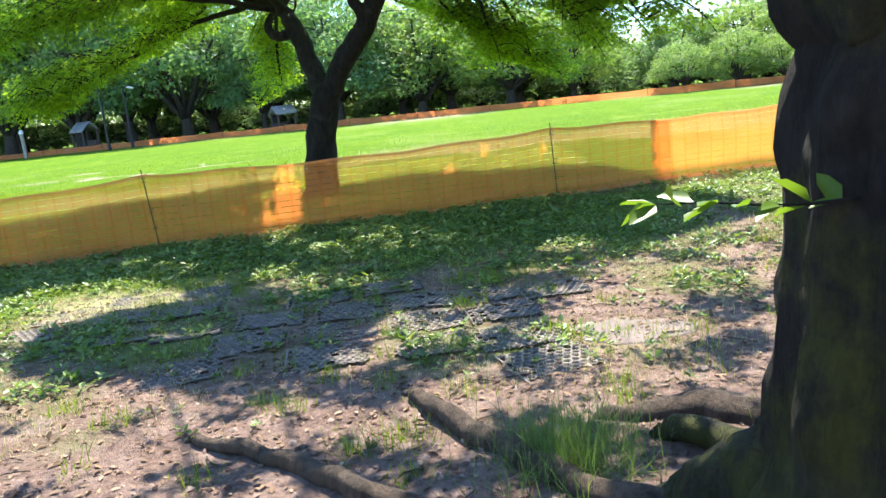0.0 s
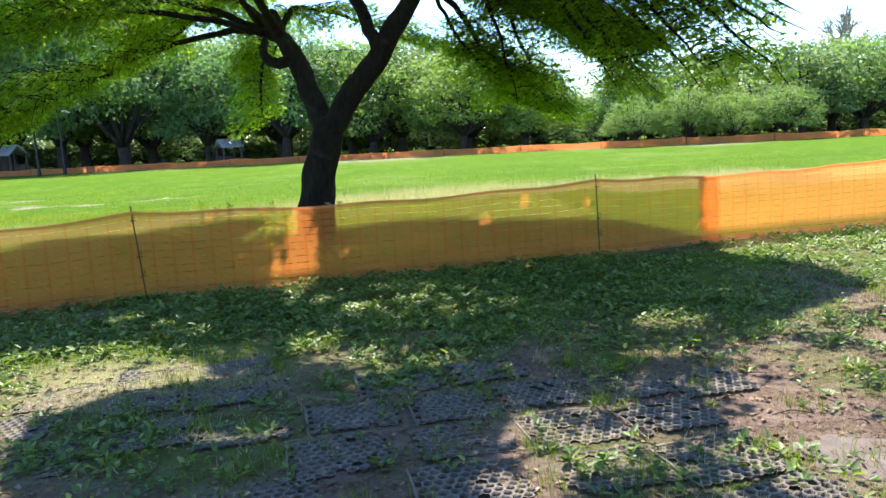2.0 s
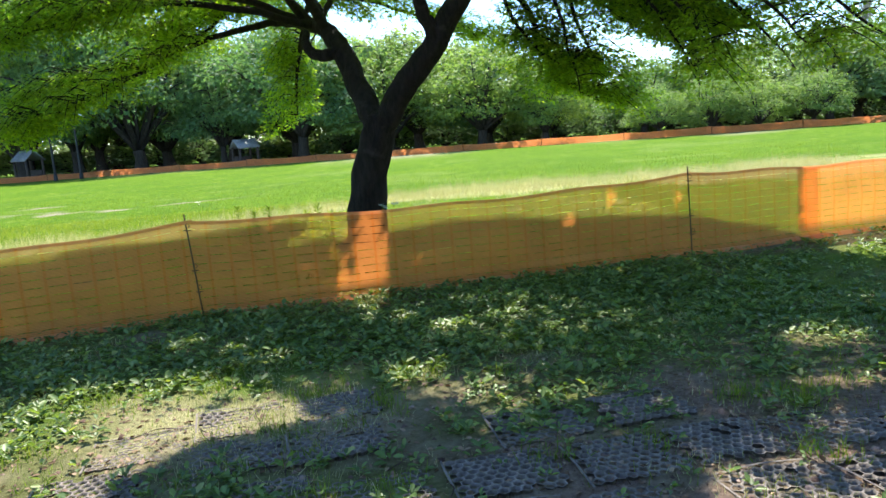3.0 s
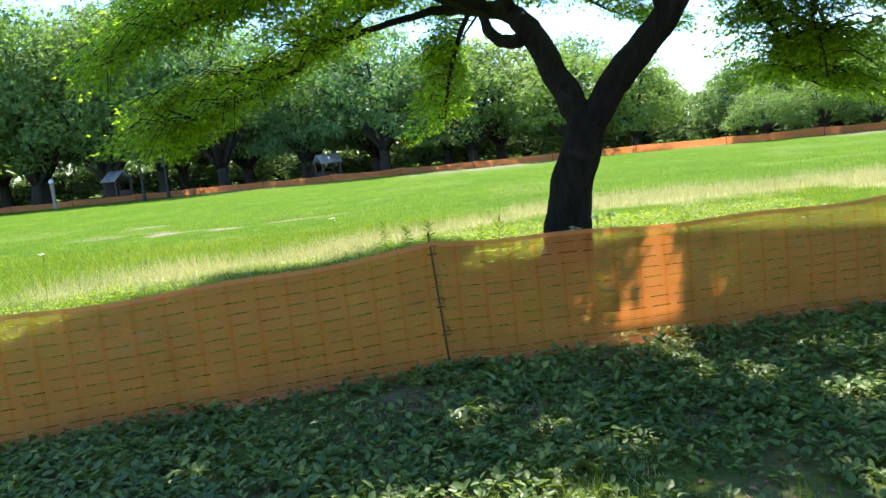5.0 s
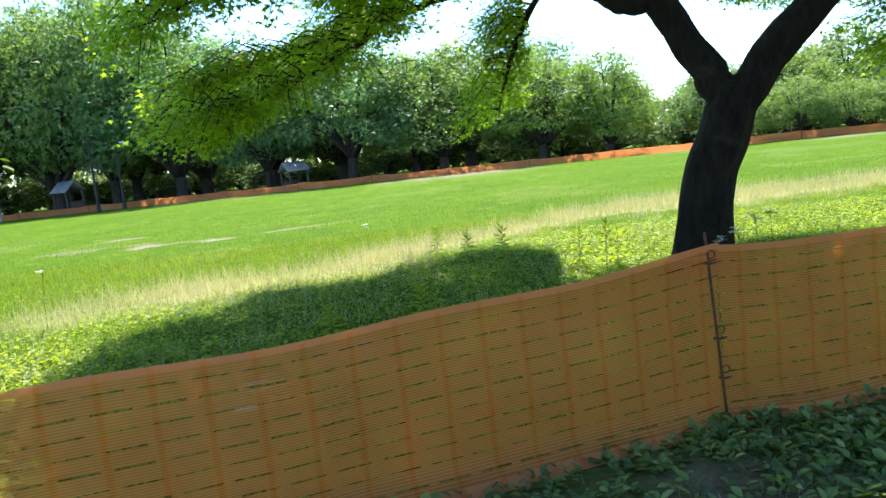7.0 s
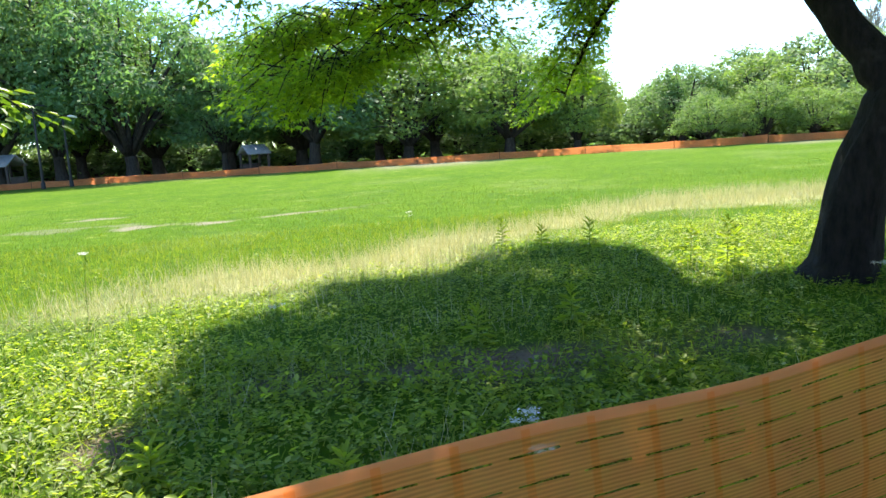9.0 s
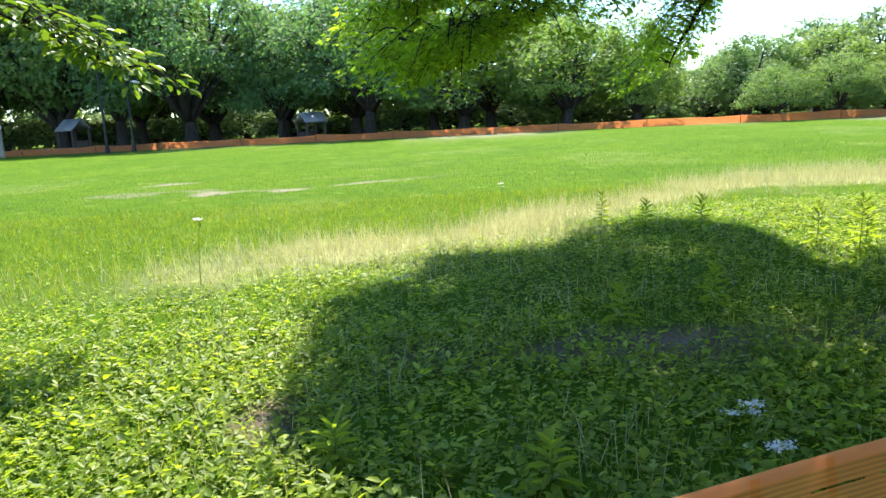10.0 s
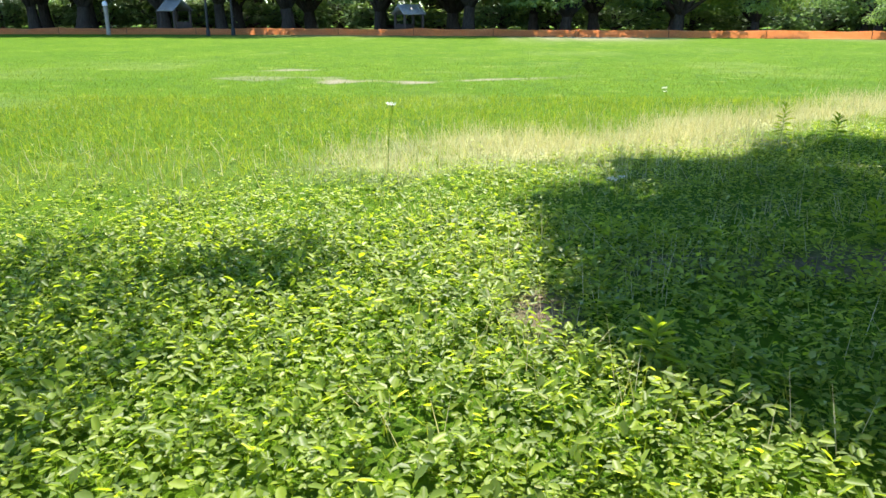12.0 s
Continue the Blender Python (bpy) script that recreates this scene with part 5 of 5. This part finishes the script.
for k in range(170):                                      # scattered tufts
    cx, cy = g.uniform(-3.5, 5.5), g.uniform(1.6, 6.8)
    m = int(g.integers(25, 70))
    tx.append(cx + g.normal(0, 0.07, m))
    ty.append(cy + g.normal(0, 0.07, m))
stuff("short_grass", [blades(x, y, (0.03, 0.1), 0.006, 0.7, g), blades(np.concatenate(tx), np.concatenate(ty), (0.05, 0.16), 0.006, 0.6, g)],
      M_GRASS, "short worn grass and tufts on bare soil", "grass")
x, y = area(80000, -6, 7, 2.2, 8, lambda x, y: (side_of(x, y) < -0.6) * np.clip(zones(x, y)[1] * 0.8 + (fnoise(x, y, 0.7, 66) - 0.42) * 3 + 0.4 * np.exp(-((x + 2.8) ** 2 / 3 + (y - 6.2) ** 2 / 0.8)), 0, 1), g)
stuff("withered_grass", [blades(x, y, (0.03, 0.09), 0.005, 1.1, g)], M_STRAW, "withered straw-coloured grass lying on the soil", "grass")


def grass_clump(cx, cy, rx, ry, n, length, label):
    u = g.normal(0, 0.45, (n, 2))
    V, F = blades(cx + u[:, 0] * rx, cy + u[:, 1] * ry, length, 0.005, 1.05, g)
    tagged(new("grass_clump", mesh_np("grass_clump", V, F, M_TUFT)), label, "grass", "grass clumps by the roots", kind="stuff")


grass_clump(1.62, 1.72, 0.36, 0.42, 1500, (0.12, 0.3), "long soft green grass clump beside the mossy roots")
grass_clump(0.62, 2.02, 0.12, 0.12, 90, (0.1, 0.22), "small tuft of long grass beside a root")
grass_clump(0.0, 2.75, 0.2, 0.12, 160, (0.06, 0.14), "small grass tuft on bare soil")

# litter, twigs, pebbles
x, y = area(15000, -4, 6, 0.8, 7.5, lambda x, y: zones(x, y)[0] * 0.9, g)
x2, y2 = area(1200, -8.5, -3.5, 9.2, 12.2, lambda x, y: zones(x, y)[0], g)
x, y = np.concatenate([x, x2]), np.concatenate([y, y2])
P = np.stack([x, y, on_ground(x, y) + 0.008], -1)
D = np.stack([g.normal(0, 1, len(x)), g.normal(0, 1, len(x)), g.normal(0, 0.15, len(x))], -1)
stuff("leaf_litter", [scatter(P, aim(D, 0.3, g), g.uniform(0.015, 0.055, len(x)), OVAL_V, OVAL_F)], M_LITTER, "dry brown leaf litter on bare soil", "leaf litter")
CLOD_V = [(-0.5, -0.1, 0), (-0.1, -0.5, 0.05), (0.5, 0.1, 0), (0.05, 0.45, 0.04), (0.05, -0.05, 0.42), (-0.2, 0.15, 0.3)]
CLOD_F = [(0, 1, 4), (1, 2, 4), (2, 3, 4), (3, 5, 4), (3, 0, 5), (0, 4, 5)]
x, y = area(22000, -3.5, 6, 0.8, 6.2, lambda x, y: zones(x, y)[0] * np.clip((fnoise(x, y, 0.5, 55) - 0.3) * 3, 0.08, 1), g)
P = np.stack([x, y, on_ground(x, y) - 0.002], -1)
up = np.zeros((len(x), 3)) + (0, 0, 1) + g.normal(0, 0.25, (len(x), 3))
size = 0.008 + 0.05 * g.random(len(x)) ** 4
stuff("soil_clods", [scatter(P, frames_of(up, g.uniform(0, 6.28, len(x))), size, CLOD_V, CLOD_F)], M_CLOD, "crumbly brown soil clods on the bare ground", "soil")
ch = []
for k in range(160):
    cx, cy, a, L = g.uniform(-2.5, 5), g.uniform(1.3, 6.0), g.uniform(0, 6.28), g.uniform(0.05, 0.28)
    z = float(on_ground(cx, cy)) + 0.008
    ch.append(tube([(cx, cy, z), (cx + L * 0.5 * math.cos(a), cy + L * 0.5 * math.sin(a), z + 0.012), (cx + L * math.cos(a + 0.3), cy + L * math.sin(a + 0.3), z)], [0.004, 0.004, 0.002], 5, 5))
stuff("fallen_twigs", ch, M_ROOT, "thin fallen twigs scattered on the soil", "twigs")


# ---------------------------------------------------------------- single plants
def tall_weed(x, y, h, seed):
    q = np.random.default_rng(seed)
    root = empty("tall_weed", (x, y, float(on_ground(x, y))))
    V, F = tube([(0, 0, -0.02), (0.02, 0, h * 0.5), (0.03, 0.01, h)], [0.006, 0.005, 0.002], 6, 5)
    part("stem", mesh_np("stem", V, F, M_GRASS, True), root)
    n = 26
    z = np.linspace(0.15, 1, n) * h
    a = np.arange(n) * 2.4
    e = np.linspace(-0.2, 0.9, n)
    D = np.stack([np.cos(a) * np.cos(e), np.sin(a) * np.cos(e), np.sin(e)], -1)
    s = np.linspace(0.17, 0.1, n) * q.uniform(0.8, 1.2, n)
    leaf = mesh_np("leaf", *scatter(np.zeros((1, 3)), np.eye(3)[None], [(1.0, 0.5, 1.0)], OVAL_V, OVAL_F), M_WEED)
    for p, m3, k in zip(np.stack([0 * z + 0.02, 0 * z, z], -1), aim(D, 0.2, q), s):
        ob = part("leaf", leaf, root)
        ob.matrix_basis = Matrix.Translation(p) @ Matrix(m3.tolist()).to_4x4() @ Matrix.Scale(k, 4)
    return tagged(root, "tall upright weed with narrow whorled leaves above the carpet", "weed", "tall weeds")


for k, (x, y, h) in enumerate([(-4.2, 16.9, 0.45), (-3.3, 15.5, 0.5), (-3.75, 16.3, 0.38), (-2.45, 14.3, 0.5), (-2.2, 13.9, 0.6), (-2.0, 14.1, 0.45),
                               (-5.5, 11.9, 0.3), (-4.6, 12.2, 0.35), (-6.6, 9.4, 0.25), (-7.6, 9.8, 0.22), (-1.6, 9.4, 0.5), (-2.2, 9.6, 0.45), (-3.4, 9.3, 0.5), (0.6, 10.6, 0.5)]):
    tall_weed(x, y, h, 60 + k)


def umbel(x, y, h, seed, spread=0.045):
    q = np.random.default_rng(seed)
    root = empty("white_umbel_flower", (x, y, float(on_ground(x, y))))
    bend = q.normal(0, 0.04, 2)
    top = np.array([bend[0], bend[1], h])
    V, F = tube([(0, 0, -0.02), (bend[0] * 0.3, bend[1] * 0.3, h * 0.55), top], [0.005, 0.004, 0.003], 8, 5)
    part("stem", mesh_np("stem", V, F, M_GRASS, True), root)
    for k in range(int(q.integers(3, 6))):
        a = q.uniform(0, 6.28)
        c = top + np.array([math.cos(a) * spread, math.sin(a) * spread, q.uniform(-0.06, 0.02)])
        V, F = tube([top - (0, 0, 0.1), (top + c) / 2 - (0, 0, 0.03), c], [0.003, 0.002, 0.002], 5, 4)
        stalk = part("stalk", mesh_np("stalk", V, F, M_GRASS, True), root)
        n = 40
        P = c + q.normal(0, 1, (n, 3)) * np.array([0.02, 0.02, 0.006])
        V, F = scatter(P, frames_of(q.normal(0, 0.4, (n, 3)) + (0, 0, 1), q.uniform(0, 6, n)), q.uniform(0.012, 0.02, n), CLUMP_V, CLUMP_F)
        part("flower_head", mesh_np("flower_head", V, F, M_WHITE), stalk, "flat white flower head", kind="stuff")
    return tagged(root, "slender stem with flat white flower heads in the grass", "flower", "white wild flowers")


for k, (x, y, h) in enumerate([(-9.38, 14.4, 0.76), (-5.4, 18.5, 0.52), (-5.61, 9.41, 0.4), (-5.72, 9.08, 0.34), (-1.55, 12.1, 0.55), (-1.35, 12.0, 0.62), (-1.75, 11.9, 0.4), (-1.0, 12.3, 0.7),
                               (-0.8, 12.4, 0.75), (-7.2, 13.0, 0.3)]):
    umbel(x, y, h, 90 + k)


# ---------------------------------------------------------------- grid mats and stones
def grid_mat(x0, y0, turn, seed):
    """A mat of open hexagonal cells that follows the soil and is partly buried."""
    r, wall = 0.034, 0.0055
    c, n0 = math.cos(radians(turn)), math.sin(radians(turn))
    a = np.radians(np.arange(6) * 60 + 30)
    q = np.random.default_rng(seed)
    root = empty("grid_mat", (x0, y0, 0))

    def drape(x, y, drop):
        X, Y = x * c - y * n0, x * n0 + y * c
        lift = 0.009 + 0.06 * (fnoise(X + x0, Y + y0, 0.45, 77) - 0.5)
        return np.stack([X, Y, on_ground(X + x0, Y + y0) + np.minimum(lift + 0.006, 0.024) - drop], -1)

    chunks = []
    for i in range(9):
        for j in range(9):
            if q.random() < 0.06:
                continue
            cx, cy = (i + 0.5 * (j % 2)) * r * math.sqrt(3) - 0.27, j * r * 1.5 - 0.21
            ox, oy = cx + r * np.cos(a), cy + r * np.sin(a)
            ix, iy = cx + (r - wall) * np.cos(a), cy + (r - wall) * np.sin(a)
            V = np.concatenate([drape(ox, oy, 0), drape(ix, iy, 0), drape(ix, iy, 0.04)])
            k = np.arange(6)
            k1 = (k + 1) % 6
            chunks.append((V, np.concatenate([np.stack([k, k1, 6 + k1, 6 + k], -1), np.stack([6 + k, 6 + k1, 12 + k1, 12 + k], -1)])))
    part("honeycomb", mesh_np("honeycomb", *join(chunks), M_PAVER), root, kind="stuff")
    for fixed, side in ((-0.318, 0), (0.245, 1))[:seed % 3]:
        t = np.linspace(-0.26, 0.24, 12)
        if side:
            L, M = drape(t * 1.2, np.full(12, fixed), -0.002), drape(t * 1.2, np.full(12, fixed + 0.012), -0.002)
        else:
            L, M = drape(np.full(12, fixed), t, -0.002), drape(np.full(12, fixed + 0.012), t, -0.002)
        part("rim", mesh_np("rim", *strip(L, M), M_PAVER), root)
    return tagged(root, "half-buried honeycomb grid mat in worn soil", "ground mat", "honeycomb grid mats")


spots = [(0.88, 4.62, 8), (0.3, 4.55, 8), (0.95, 4.05, 8), (0.3, 4.0, 8), (1.55, 4.1, 8), (1.6, 3.5, 10), (1.0, 3.5, 8), (-0.35, 4.5, 8), (-0.4, 3.92, 8), (-0.75, 3.45, 14),
         (0.28, 3.45, 8), (-0.05, 5.1, 8), (0.6, 5.2, 8), (-1.0, 4.4, 8), (-1.9, 5.6, 12), (-1.3, 5.7, 12), (1.75, 3.0, 20),
         (-2.45, 5.3, 12), (-1.85, 5.05, 12), (-2.55, 4.72, 10), (-1.25, 5.12, 12), (-1.6, 4.45, 10), (-2.2, 4.15, 10), (2.0, 4.6, 8), (1.45, 4.65, 8)]
for k, (x, y, turn) in enumerate(spots):
    grid_mat(x, y, turn, 300 + k)


def flat_stone(x, y, rx, ry, h, seed, mat, label, name="flat_stone"):
    q = np.random.default_rng(seed)
    n = 22
    a = np.linspace(0, 2 * np.pi, n, endpoint=False)
    w = 1 + 0.4 * (vnoise(np.cos(a) * 2 + seed, np.sin(a) * 2, 1.0, seed) - 0.5) * 2
    rings = [(1.05, -0.04), (1.0, h * 0.6), (0.9, h), (0.5, h * 1.12), (0.02, h * 1.1)]
    V = np.concatenate([np.stack([rx * s * w * np.cos(a), ry * s * w * np.sin(a), np.full(n, z) + 0.004 * q.normal(0, 1, n)], -1) for s, z in rings])
    k = np.arange(n)
    F = np.concatenate([np.stack([i * n + k, i * n + (k + 1) % n, (i + 1) * n + (k + 1) % n, (i + 1) * n + k], -1) for i in range(len(rings) - 1)])
    ob = new(name, mesh_np(name, V, F, mat, True))
    ob.location = (x, y, float(on_ground(x, y)))
    tagged(ob, label, "stone")


flat_stone(2.3, 3.4, 0.36, 0.25, 0.008, 4, M_SLAB, "pale flat worn stone set in the soil")
for k in range(9):
    flat_stone(g.uniform(1.6, 3.6), g.uniform(2.2, 3.4), g.uniform(0.02, 0.05), g.uniform(0.02, 0.04), g.uniform(0.008, 0.02), 100 + k, M_STONE, "small brown stone lying on the soil", "small_stone")
